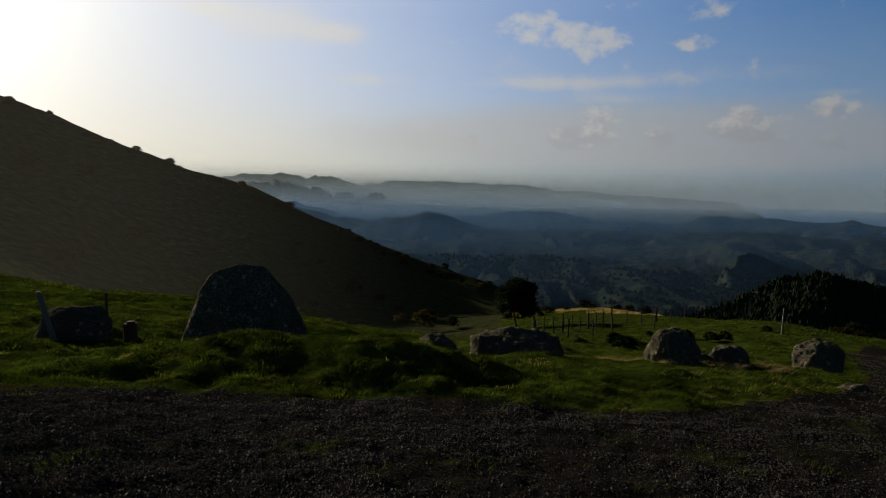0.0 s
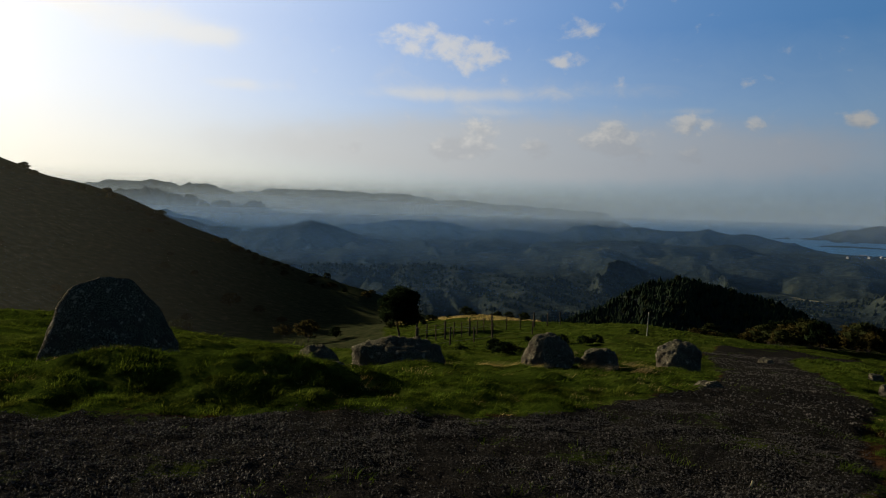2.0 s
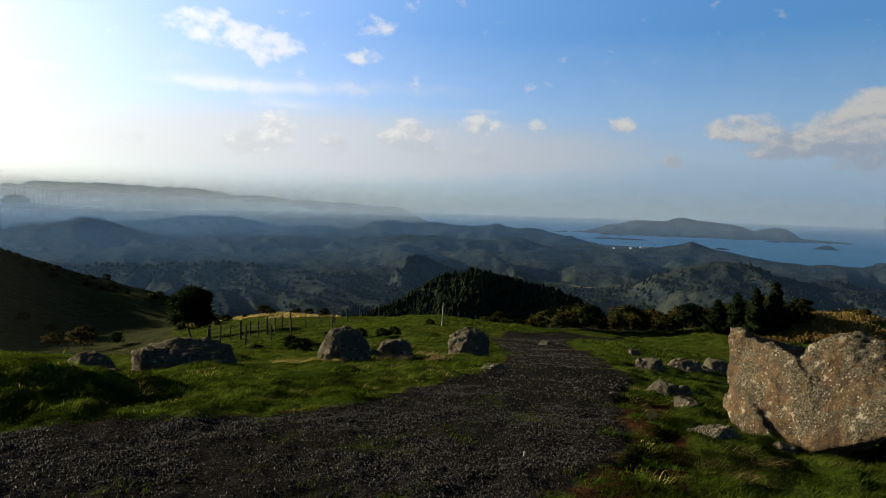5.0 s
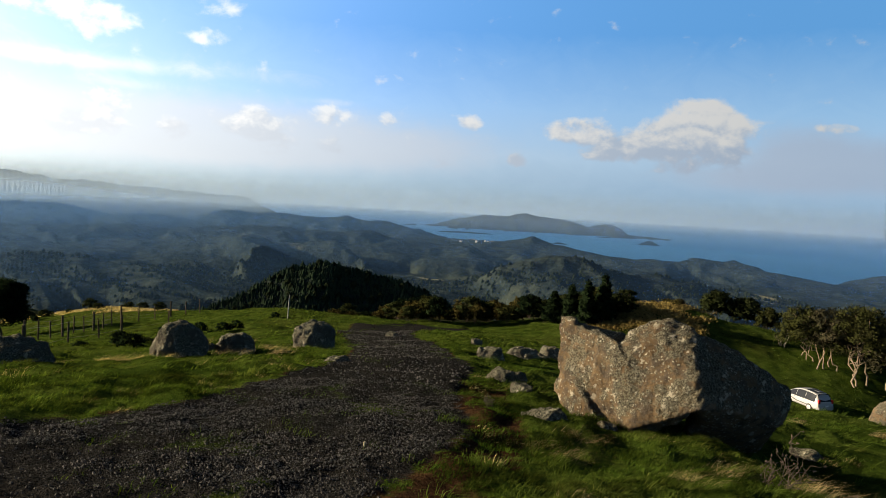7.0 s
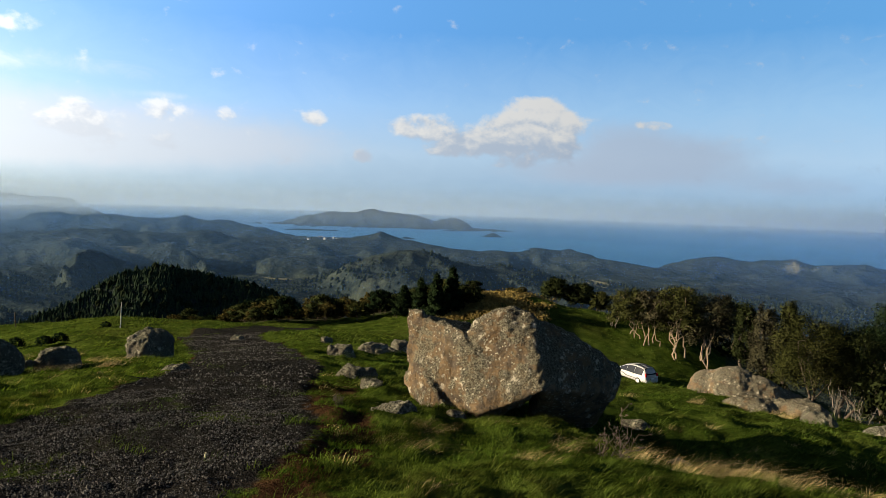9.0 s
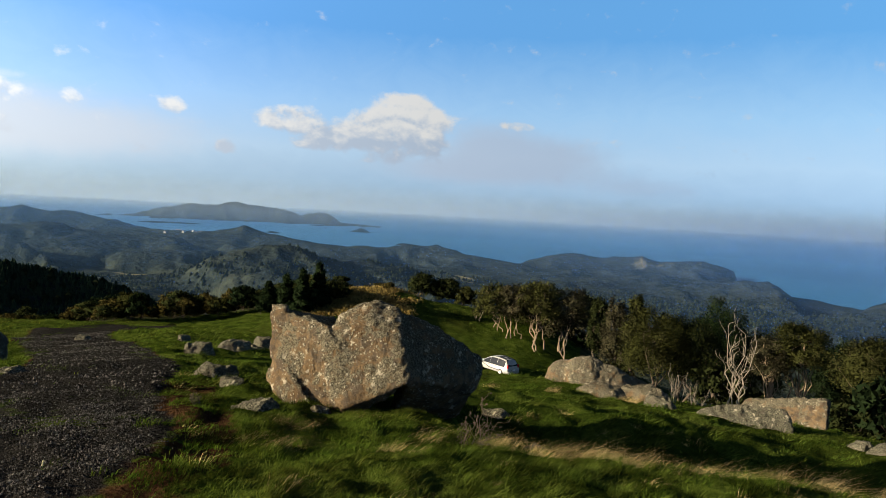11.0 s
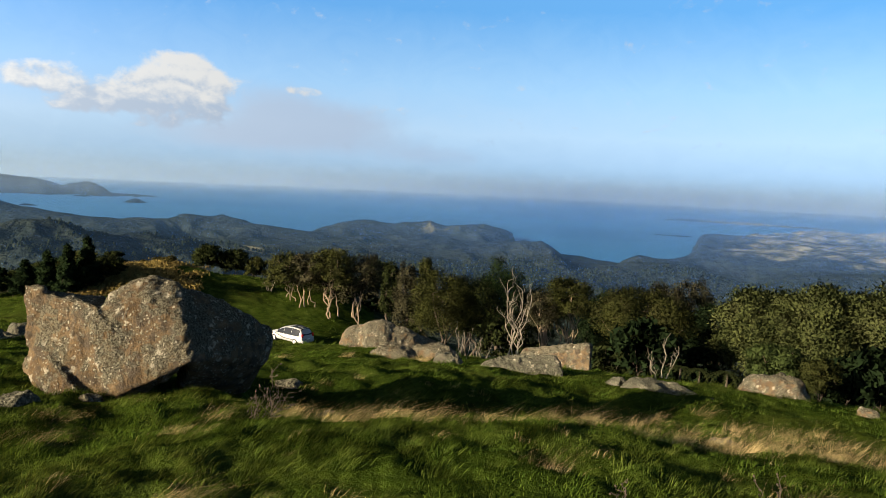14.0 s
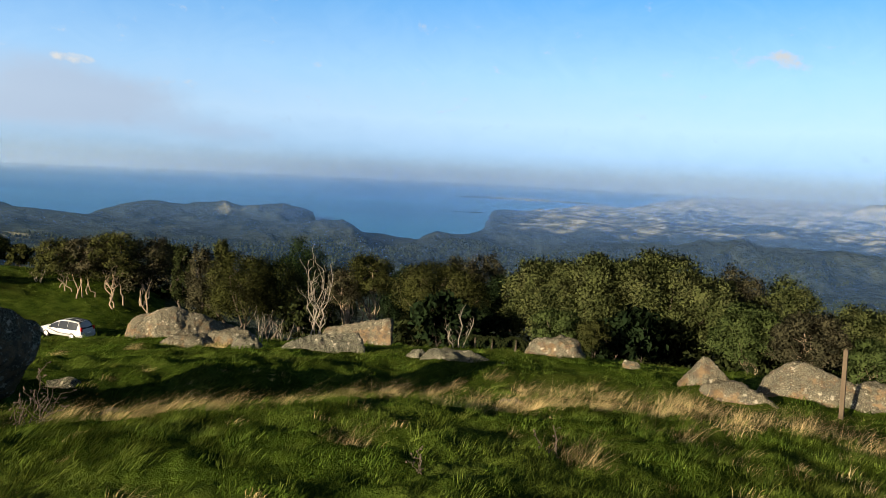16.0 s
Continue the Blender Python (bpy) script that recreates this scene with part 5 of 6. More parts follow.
def put_shrub(kind, az, r, s, lift=-0.1):
    m = Matrix.Translation(spot(az, r, lift)) @ Matrix.Rotation(rnd.uniform(0, 6.28), 4, "Z") @ Matrix.Diagonal((s, s, s * rnd.uniform(0.8, 1.25), 1))
    if first[kind]:
        first[kind] = False
        shrub_kinds[kind].matrix_world = m
        ob = shrub_kinds[kind]
        ob.matrix_basis = m
    else:
        base = shrub_kinds[kind]
        keep = base.matrix_basis.copy()
        base.matrix_basis = Matrix.Identity(4)
        ob = copy_thing(base, m)
        base.matrix_basis = keep
    tagged(ob, group="shrubs on the scrubby ridge")


for i in range(112):
    a = rnd.uniform(29.5, 54)
    r = rnd.uniform(84, 118) if a < 47 else rnd.uniform(84, 105)
    put_shrub(rnd.choice((0, 1, 1, 2, 3, 4)) if a < 46 else rnd.choice((0, 4, 4, 2)), a, r, rnd.uniform(0.65, 1.3) * (1.0 if a > 34 else 0.6))
for i in range(14):
    put_shrub(rnd.choice((0, 4)), rnd.uniform(4.5, 18), rnd.uniform(74, 96), rnd.uniform(0.2, 0.5))
for i in range(40):   # on the dark spur
    a = rnd.uniform(-34, 6)
    put_shrub(rnd.choice((0, 4, 3)), a, rnd.uniform(60, 168), rnd.uniform(0.35, 0.9))
for i in range(80):   # along the skyline of the dark spur
    a = rnd.uniform(-36, 4)
    far_ = np.linspace(60, 172, 60)
    sky_ = (near_height(far_ * math.sin(radians(a)), far_ * math.cos(radians(a))) - EYE) / far_
    put_shrub(rnd.choice((0, 4, 3)), a, float(far_[int(np.argmax(sky_))]) * rnd.uniform(0.93, 1.0), rnd.uniform(0.25, 0.7))
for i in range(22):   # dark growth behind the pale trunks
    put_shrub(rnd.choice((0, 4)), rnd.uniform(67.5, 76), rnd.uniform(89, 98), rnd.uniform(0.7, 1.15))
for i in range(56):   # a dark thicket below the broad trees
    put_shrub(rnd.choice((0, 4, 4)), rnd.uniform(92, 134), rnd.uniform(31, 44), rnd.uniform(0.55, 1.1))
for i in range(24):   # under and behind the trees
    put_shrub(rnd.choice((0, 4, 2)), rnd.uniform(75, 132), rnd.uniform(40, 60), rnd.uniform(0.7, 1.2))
for az_, r_, s_ in ((15.2, 18.5, 0.2), (14.2, 19.5, 0.17), (11.6, 22, 0.2), (10.4, 23, 0.17), (9.4, 24, 0.17), (18.4, 36, 0.2), (19.8, 34, 0.22), (21.6, 31, 0.2), (22.6, 31, 0.2), (17.0, 40, 0.16), (16.2, 21, 0.17), (25.5, 42, 0.2), (41.0, 60, 0.3)):
    put_shrub(rnd.choice((0, 4)), az_, r_, s_)
for i in range(16):  # gorse on the knoll's flank
    put_shrub(3, rnd.uniform(53.6, 58.5), rnd.uniform(90, 104), rnd.uniform(0.25, 0.5))


# bleached dead trees
def make_dead(label, h, w, stems, seed, thick=0.05):
    rng = np.random.default_rng(seed)
    root = new("dead_tree")
    tagged(root, label, "tree")
    for s in range(stems):
        wood = Tubes(7)
        a = s * 2.4 + rng.uniform(-0.4, 0.4)
        top = np.array([math.cos(a) * w / 2 * rng.uniform(0.3, 1), math.sin(a) * w / 2 * rng.uniform(0.3, 1), h * rng.uniform(0.55, 1.0)])
        p = bent(rng, (math.cos(a) * 0.12, math.sin(a) * 0.12, -0.2), top, 9, 0.07)
        wood.add(p, thick, thick * 0.25)
        for j in range(3, 9):
            for _ in range(1 + (j % 3 == 0)):
                d = rng.normal(0, 1, 3) * (0.5, 0.5, 0.3) + (0, 0, 0.9)
                q = bent(rng, p[j], p[j] + d * h * 0.16, 5, 0.25)
                wood.add(q, thick * 0.4, thick * 0.1)
                e = rng.normal(0, 1, 3) * 0.4 + (0, 0, 0.7)
                wood.add(bent(rng, q[3], q[3] + e * h * 0.07, 4, 0.25), thick * 0.18, thick * 0.06)
        ob = new("branch", wood.mesh("branch", DEAD_WOOD))
        ob.parent = root
    return root


plant(make_dead("bleached dead tree with bare forked branches beside a rock", 3.7, 2.4, 6, 51, 0.034), 85.9, 30)
plant(make_dead("low bleached dead bush with bare twigs", 1.2, 1.6, 5, 52, 0.012), 83.2, 26)
plant(make_dead("fallen pale dead branches under olive trees", 1.5, 1.8, 3, 53, 0.03), 97.8, 27)
plant(make_dead("pale dead branches sprawling at the trees' edge", 2.0, 3.0, 4, 54, 0.05), 65.4, 86)
plant(make_dead("low bare grey twigs at the slope's edge", 1.0, 1.4, 5, 55, 0.012), 81.8, 22)


# tree ferns
def make_fern(seed, h=1.0):
    rng = np.random.default_rng(seed)
    root = tagged(new("fern"), "drooping green fern under the trees", "fern")
    for i in range(11):
        a = i * math.tau / 11 + rng.uniform(-0.2, 0.2)
        t = np.linspace(0, 1, 9)[:, None]
        rib = np.concatenate([np.cos(a) * t * 1.1, np.sin(a) * t * 1.1, h + 0.55 * t - 0.95 * t * t], 1)
        side = np.array([-math.sin(a), math.cos(a), 0])
        vs, fs = [], []
        for k in range(1, 9):
            wd = 0.17 * math.sin(math.pi * (0.15 + 0.8 * k / 9))
            for sg in (-1, 1):
                b = len(vs)
                vs += [rib[k], rib[k - 1], rib[k] + side * sg * wd + (0, 0, -0.04)]
                fs.append((b, b + 1, b + 2))
        frond = new("frond", quick_mesh("frond", np.array(vs), np.array(fs), DARK_LEAF))
        frond.parent = root
    stem = Tubes()
    stem.add(bent(rng, (0, 0, -0.2), (0, 0, h), 4, 0.03), 0.08, 0.06)
    s = new("trunk", stem.mesh("trunk", BARK))
    s.parent = root
    return root


fern = plant(make_fern(3), 102.6, 23.5, lift=0.0, scale=0.6)
for az_, r_, s_ in ((100.6, 25, 0.9), (104.0, 24.5, 0.8), (99.2, 27, 1.0), (120.5, 25, 0.8)):
    m = Matrix.Translation(spot(az_, r_)) @ Matrix.Rotation(az_, 4, "Z") @ Matrix.Scale(s_, 4)
    copy_thing(fern, m)


# ---------------------------------------------------------------- posts and fences
POST = plain("weathered post wood", (0.05, 0.038, 0.026), 0.95, grain=30, vary=0.35, relief=0.6)
WHITE_POST = plain("weathered white paint", (0.3, 0.29, 0.26), 0.7, grain=25, vary=0.25)
WIRE = plain("galvanised wire", (0.10, 0.10, 0.10), 0.7, 0.3)


def make_post(label, h, radius, mat, name="fence_post", square=False, tip=(0, 0), seed=0):
    bm = bmesh.new()
    bmesh.ops.create_cone(bm, cap_ends=True, segments=4 if square else 9, radius1=radius * 1.08, radius2=radius * 0.95, depth=h + 0.5)
    bmesh.ops.translate(bm, verts=bm.verts, vec=(0, 0, h / 2 - 0.25))
    top = [e for e in bm.edges if all(v.co.z > h - 0.05 for v in e.verts)]
    bmesh.ops.bevel(bm, geom=top, offset=radius * 0.3, segments=2, affect="EDGES")
    rng = random.Random(seed)
    for v in bm.verts:
        v.co.x += rng.uniform(-0.06, 0.06) * radius + tip[0] * v.co.z
        v.co.y += rng.uniform(-0.06, 0.06) * radius + tip[1] * v.co.z
    me = bpy.data.meshes.new(name)
    bm.to_mesh(me)
    bm.free()
    me.materials.append(mat)
    return tagged(new(name, me), label, "post")


def fence(label, posts, h, wires):
    """posts: places in the plan. One fence with each post and each wire as a part."""
    root = tagged(new("fence"), label, "fence")
    tops = []
    for i, (x, y) in enumerate(posts):
        p = make_post("", h * (1.0 + 0.12 * (i % 3 == 0)), 0.07 if i % 3 == 0 else 0.045, POST, "post", seed=i, tip=(0.03 * math.sin(i * 2.1), 0.02))
        for k in ("label", "category"):
            if k in p:
                del p[k]
        p.parent = root
        p.location = (x, y, ground_z(x, y))
        tops.append(np.array((x, y, ground_z(x, y))))
    for k in range(wires):
        t = Tubes(4)
        z = h * (0.25 + 0.7 * k / max(wires - 1, 1))
        pts = []
        for a, b in zip(tops, tops[1:]):
            for s in (0, 0.5):
                q = a + (b - a) * s + (0, 0, z - 0.03 * (s > 0))
                pts.append(q)
        pts.append(tops[-1] + (0, 0, z))
        t.add(pts, 0.005, 0.005)
        w = new("wire", t.mesh("wire", WIRE))
        w.parent = root
    return root


def line(a, b, n):
    return [(a[0] + (b[0] - a[0]) * i / (n - 1), a[1] + (b[1] - a[1]) * i / (n - 1)) for i in range(n)]


fence("post and wire fence across the green paddock", line((6.0, 44.0), (12.6, 53.0), 9) + line((13.6, 54.5), (20.5, 57.5), 6), 1.15, 4)
fence("short row of fence posts in the hollow", line((4.2, 30.5), (11.7, 46.6), 4) + [(15.2, 48.6)], 1.05, 2)

p = make_post("thin leaning white marker pole in grass", 1.36, 0.024, WHITE_POST, "marker_pole", tip=(0.05, 0))
p.location = spot(26.5, 41.4)
p = make_post("tall square weathered timber fence post", 1.38, 0.055, POST, "fence_post", True, tip=(0.03, 0.02))
p.location = spot(126.9, 15.6)
p = make_post("short sawn-off timber stump", 0.42, 0.13, POST, "tree_stump", tip=(0.02, 0))
tagged(p, category="stump")
p.location = spot(-24.4, 14.4)
p = make_post("thin fence stake among rough grass", 0.8, 0.03, POST, "fence_post")
p.location = spot(-26.0, 15.0)
p = make_post("leaning broken grey stake beside a rock", 0.75, 0.05, DEAD_WOOD, "fence_post", tip=(-0.35, 0.1))
p.location = spot(-29.6, 13.6, 0.1)
p = make_post("small pale survey peg in the gravel", 0.045, 0.008, plain("yellowed peg", (0.28, 0.25, 0.15), 0.7), "survey_peg", tip=(0.12, 0))
p.location = spot(35.0, 5.75)


# ---------------------------------------------------------------- cars
PAINT_WHITE = plain("white car paint", (0.26, 0.26, 0.26), 0.35, grain=3, vary=0.03)
PAINT_DARK = plain("silver blue car paint", (0.20, 0.24, 0.30), 0.25, 0.5, grain=3, vary=0.05)
CAR_GLASS = plain("dark tinted car glass", (0.012, 0.014, 0.018), 0.3, grain=3, vary=0.05)
CAR_GLASS.node_tree.nodes["Principled BSDF"].inputs["Specular IOR Level"].default_value = 0.04
RUBBER = plain("tyre rubber", (0.02, 0.02, 0.02), 0.9, grain=30)
ALLOY = plain("alloy wheel", (0.55, 0.55, 0.57), 0.35, 0.8, grain=20)
BLACK_TRIM = plain("black plastic trim", (0.025, 0.025, 0.027), 0.6)
TAIL_RED = plain("red tail lamp lens", (0.35, 0.012, 0.012), 0.2)
LAMP_CLEAR = plain("clear lamp lens", (0.6, 0.6, 0.62), 0.1)
# station along the car, height of the roof line there, half width at the waist, half width at the roof
STATIONS = [(2.36, 0.60, 0.62, 0.55), (2.30, 0.74, 0.76, 0.66), (2.05, 0.86, 0.83, 0.72), (1.60, 0.97, 0.87, 0.74), (1.25, 1.04, 0.88, 0.74), (0.80, 1.30, 0.89, 0.68),
            (0.35, 1.52, 0.90, 0.66), (-0.2, 1.64, 0.90, 0.66), (-0.9, 1.67, 0.90, 0.66), (-1.5, 1.63, 0.89, 0.65), (-1.95, 1.55, 0.87, 0.63), (-2.12, 1.30, 0.86, 0.66), (-2.25, 1.02, 0.85, 0.72), (-2.33, 0.8, 0.82, 0.76), (-2.36, 0.55, 0.80, 0.76)]


def car_shape(x):
    xs = [s[0] for s in STATIONS][::-1]
    return [float(np.interp(x, xs, [s[k] for s in STATIONS][::-1])) for k in (1, 2, 3)]


def car_point(x, s, out=0.0):
    """s from 0 at the waist to 1 at the roof's edge; out: outward offset."""
    top, waist, roof = car_shape(x)
    belt = min(0.92, top - 0.02)
    return Vector((x, waist + (roof - waist) * s + out, belt + (top - 0.04 - belt) * s))


def make_car(label, paint, seed):
    root = tagged(new("car"), label, "car")
    bm = bmesh.new()
    rings = []
    for x, top, waist, roof in STATIONS:
        belt = min(0.92, top - 0.02)
        half = [(0.0, 0.24), (waist * 0.82, 0.24), (waist * 0.97, 0.34), (waist, 0.55), (waist, belt * 0.9), (waist * 0.985, belt), ((waist + roof) / 2 * 1.01, (belt + top) / 2), (roof, top - 0.05), (roof * 0.82, top - 0.005), (0.0, top + 0.015)]
        ring = [bm.verts.new((x, y, z)) for y, z in half] + [bm.verts.new((x, -y, z)) for y, z in half[-2:0:-1]]
        rings.append(ring)
    for a, b in zip(rings, rings[1:]):
        n = len(a)
        for i in range(n):
            bm.faces.new((a[i], a[(i + 1) % n], b[(i + 1) % n], b[i]))
    bm.faces.new(rings[0][::-1])
    bm.faces.new(rings[-1])
    bmesh.ops.recalc_face_normals(bm, faces=bm.faces)
    for f in bm.faces:
        f.smooth = True
    part("body", bm, paint, root)

    def panel(name, xs, s0, s1, side, parent=root, mat=CAR_GLASS, out=0.026):
        b = bmesh.new()
        lo, hi = [], []
        for x in xs:
            for row, s in ((lo, s0), (hi, s1)):
                v = car_point(x, s, out)
                row.append(b.verts.new((v.x, v.y * side, v.z)))
        for i in range(len(xs) - 1):
            b.faces.new((lo[i], lo[i + 1], hi[i + 1], hi[i]))
        ext = bmesh.ops.extrude_face_region(b, geom=b.faces[:])
        bmesh.ops.translate(b, verts=[g for g in ext["geom"] if isinstance(g, bmesh.types.BMVert)], vec=(0, -side * 0.03, 0))
        bmesh.ops.recalc_face_normals(b, faces=b.faces)
        return part(name, b, mat, parent)

    for side in (1, -1):
        panel("window", list(np.linspace(1.0, 0.13, 8)), 0.0, 0.9, side)
        panel("window", list(np.linspace(0.09, -0.87, 7)), 0.0, 0.93, side)
        panel("window", list(np.linspace(-0.91, -1.92, 7)), 0.0, 0.93, side)
        panel("side_trim", [1.2, 0, -1.4], -0.62, -0.52, side, mat=BLACK_TRIM, out=0.01)

    def across(name, x0, x1, inset, mat, lift=0.014, z0=None, z1=None, wide=0.8):
        b = bmesh.new()
        vs = []
        for x in (x0, x1):
            top, waist, roof = car_shape(x)
            for sg in (-1, 1):
                vs.append(b.verts.new((x, sg * roof * wide, (top if z0 is None else (z0 if x == x0 else z1)) + lift)))
        b.faces.new((vs[0], vs[1], vs[3], vs[2]))
        ext = bmesh.ops.extrude_face_region(b, geom=b.faces[:])
        bmesh.ops.translate(b, verts=[g for g in ext["geom"] if isinstance(g, bmesh.types.BMVert)], vec=(0, 0, -0.03))
        bmesh.ops.recalc_face_normals(b, faces=b.faces)
        return part(name, b, mat, root)

    across("windscreen", 1.18, 0.42, 0, CAR_GLASS, 0.03, wide=0.92)
    across("rear_window", -1.93, -2.26, 0, CAR_GLASS, 0.035, wide=0.95)
    across("roof_panel", 0.28, -0.72, 0, CAR_GLASS, 0.03, wide=0.82)
    across("roof_panel", -0.76, -1.7, 0, CAR_GLASS, 0.03, wide=0.82)

    def box(name, c, s, mat, parent=root, bevel=0.02, label=""):
        b = bmesh.new()
        bmesh.ops.create_cube(b, size=1.0, matrix=Matrix.Translation(c) @ Matrix.Diagonal((*s, 1)))
        bmesh.ops.bevel(b, geom=b.edges[:], offset=bevel, segments=2, affect="EDGES")
        return part(name, b, mat, parent, label)

    for side in (1, -1):
        box("tail_light", (-2.27, side * 0.70, 0.98), (0.12, 0.2, 0.36), TAIL_RED)
        box("headlight", (2.26, side * 0.58, 0.66), (0.14, 0.3, 0.16), LAMP_CLEAR)
        box("mirror", (0.95, side * 0.98, 0.98), (0.14, 0.18, 0.14), paint)
        for hx in (0.2, -0.8):
            box("door_handle", (hx, side * 0.905, 0.84), (0.18, 0.03, 0.035), BLACK_TRIM, bevel=0.008)
    box("rear_bumper", (-2.36, 0, 0.45), (0.14, 1.55, 0.24), paint)
    box("front_bumper", (2.34, 0, 0.42), (0.14, 1.4, 0.22), paint)
    box("number_plate", (-2.44, 0, 0.66), (0.02, 0.36, 0.12), LAMP_CLEAR, bevel=0.004)
    for wx in (1.42, -1.40):
        for side in (1, -1):
            b = bmesh.new()
            bmesh.ops.create_cone(b, cap_ends=True, segments=24, radius1=0.33, radius2=0.33, depth=0.21, matrix=Matrix.Rotation(radians(90), 4, "X"))
            bmesh.ops.bevel(b, geom=[e for e in b.edges if abs(e.verts[0].co.y - e.verts[1].co.y) < 0.01], offset=0.04, segments=2, affect="EDGES")
            bmesh.ops.translate(b, verts=b.verts, vec=(wx, side * 0.80, 0.33))
            wheel = part("wheel", b, RUBBER, root)
            b = bmesh.new()
            bmesh.ops.create_cone(b, cap_ends=True, segments=20, radius1=0.215, radius2=0.19, depth=0.05, matrix=Matrix.Rotation(radians(90 * side), 4, "X"))
            bmesh.ops.translate(b, verts=b.verts, vec=(wx, side * 0.90, 0.33))
            part("rim", b, ALLOY, wheel)
    return root


def park(car, az, r, heading_az):
    p = spot(az, r)
    fwd = heading(heading_az)
    left = Vector((-fwd.y, fwd.x, 0))
    a, b = p + fwd * 1.4, p - fwd * 1.4
    pitch = math.atan2(ground_z(a.x, a.y) - ground_z(b.x, b.y), 2.8)
    a, b = p + left * 0.8, p - left * 0.8
    roll = math.atan2(ground_z(a.x, a.y) - ground_z(b.x, b.y), 1.6)
    car.matrix_world = Matrix.Translation(p + Vector((0, 0, 0.0))) @ Matrix.Rotation(math.atan2(fwd.y, fwd.x), 4, "Z") @ Matrix.Rotation(-pitch, 4, "Y") @ Matrix.Rotation(roll, 4, "X")


park(make_car("white people carrier parked on the grass below", PAINT_WHITE, 1), 67.2, 69.5, 22.0)
park(make_car("dark blue car parked behind the great boulder", PAINT_DARK, 2), 62.3, 71.0, 22.0)


# ---------------------------------------------------------------- grass, gravel and weeds
def blade_material(name, low, high, dry, through_=1.0):
    m, n = material(name, 0.6)
    g = n.put("ShaderNodeNewGeometry")
    col = n.mix(g.outputs["Random Per Island"], (*low, 1), (*high, 1))
    col = n.mix(n.span(n.noise(n.place, 0.5, 4), 0.46, 0.66, 0.0, dry), col, (0.06, 0.05, 0.016, 1))
    # noise puts dark gaps and lit tops of the tufts into the blade colour
    patch = n.span(n.noise(n.place, 2.4, 3, 0.6), 0.36, 0.64, 0.3, 1.5)
    col = n.mix(1.0, col, patch, "MULTIPLY")
    n.link(n.mix(1.0, col, (0.8, 0.8, 0.8, 1), "MULTIPLY"), n.bsdf.inputs["Base Color"])
    thin = n.put("ShaderNodeBsdfTranslucent")
    n.link(n.mix(1.0, col, (through_, through_, through_ * 0.6, 1), "MULTIPLY"), thin.inputs["Color"])
    both = n.put("ShaderNodeMixShader")
    both.inputs[0].default_value = 0.33
    n.link(n.bsdf, both.inputs[1])
    n.link(thin, both.inputs[2])
    out = [k for k in n.t.nodes if k.bl_idname == "ShaderNodeOutputMaterial"][0]
    n.link(both, out.inputs[0])
    return m


GRASS = blade_material("grass blades", (0.014, 0.028, 0.004), (0.043, 0.065, 0.009), 0.2, 1.35)
STRAW = blade_material("dry straw", (0.19, 0.14, 0.062), (0.52, 0.41, 0.21), 0.05)


# dry only multiplies the base grey; the far stretch gets the paler stone
def stone_material(name="gravel stone", dry=1.0):
    m, n = material(name, 0.75, 0.0, 0.1)
    k = n.math("POWER", n.put("ShaderNodeNewGeometry").outputs["Random Per Island"], 5.0)
    n.link(n.mix(k, n.mix(n.noise(n.place, 1.5, 3), (0.0105 * dry, 0.0103 * dry, 0.0105 * dry, 1), (0.019 * dry, 0.0172 * dry, 0.0152 * dry, 1)), (0.058, 0.055, 0.052, 1)), n.bsdf.inputs["Base Color"])
    return m


STONE, PALE_STONE = stone_material(), stone_material("paler gravel stone", 2.0)

rng = np.random.default_rng(21)


def blades(x, y, length, width, lean, curl=0.5, simple=False):
    """Bent three-sided blades rooted on the ground."""
    n = len(x)
    z = near_height(x, y) - 0.01
    a = rng.uniform(0, math.tau, n)
    side = np.stack([np.cos(a), np.sin(a), np.zeros(n)], 1) * (width / 2)[:, None]
    root = np.stack([x, y, z], 1)
    lean = lean * length[:, None]
    up = np.zeros((n, 3))
    up[:, 2] = length
    mid = root + up * 0.55 + lean * 0.35
    tip = root + up * (1 - curl * 0.35) + lean
    if simple:
        return np.stack([root - side, root + side, tip], 1).reshape(-1, 3), np.arange(n * 3).reshape(-1, 3)
    v = np.stack([root - side, root + side, mid + side * 0.7, mid - side * 0.7, tip], 1).reshape(-1, 3)
    i = np.arange(n)[:, None] * 5
    f = np.concatenate([i + np.array([[0, 1, 2]]), i + np.array([[0, 2, 3]]), i + np.array([[3, 2, 4]])], 1).reshape(-1, 3)
    return v, f


def scatter(count, r0, r1, a0=-38, a1=136):
    """Even cover between two distances."""
    r = np.sqrt(rng.uniform(r0 * r0, r1 * r1, count))
    a = np.radians(rng.uniform(a0, a1, count))
    return r * np.sin(a), r * np.cos(a)


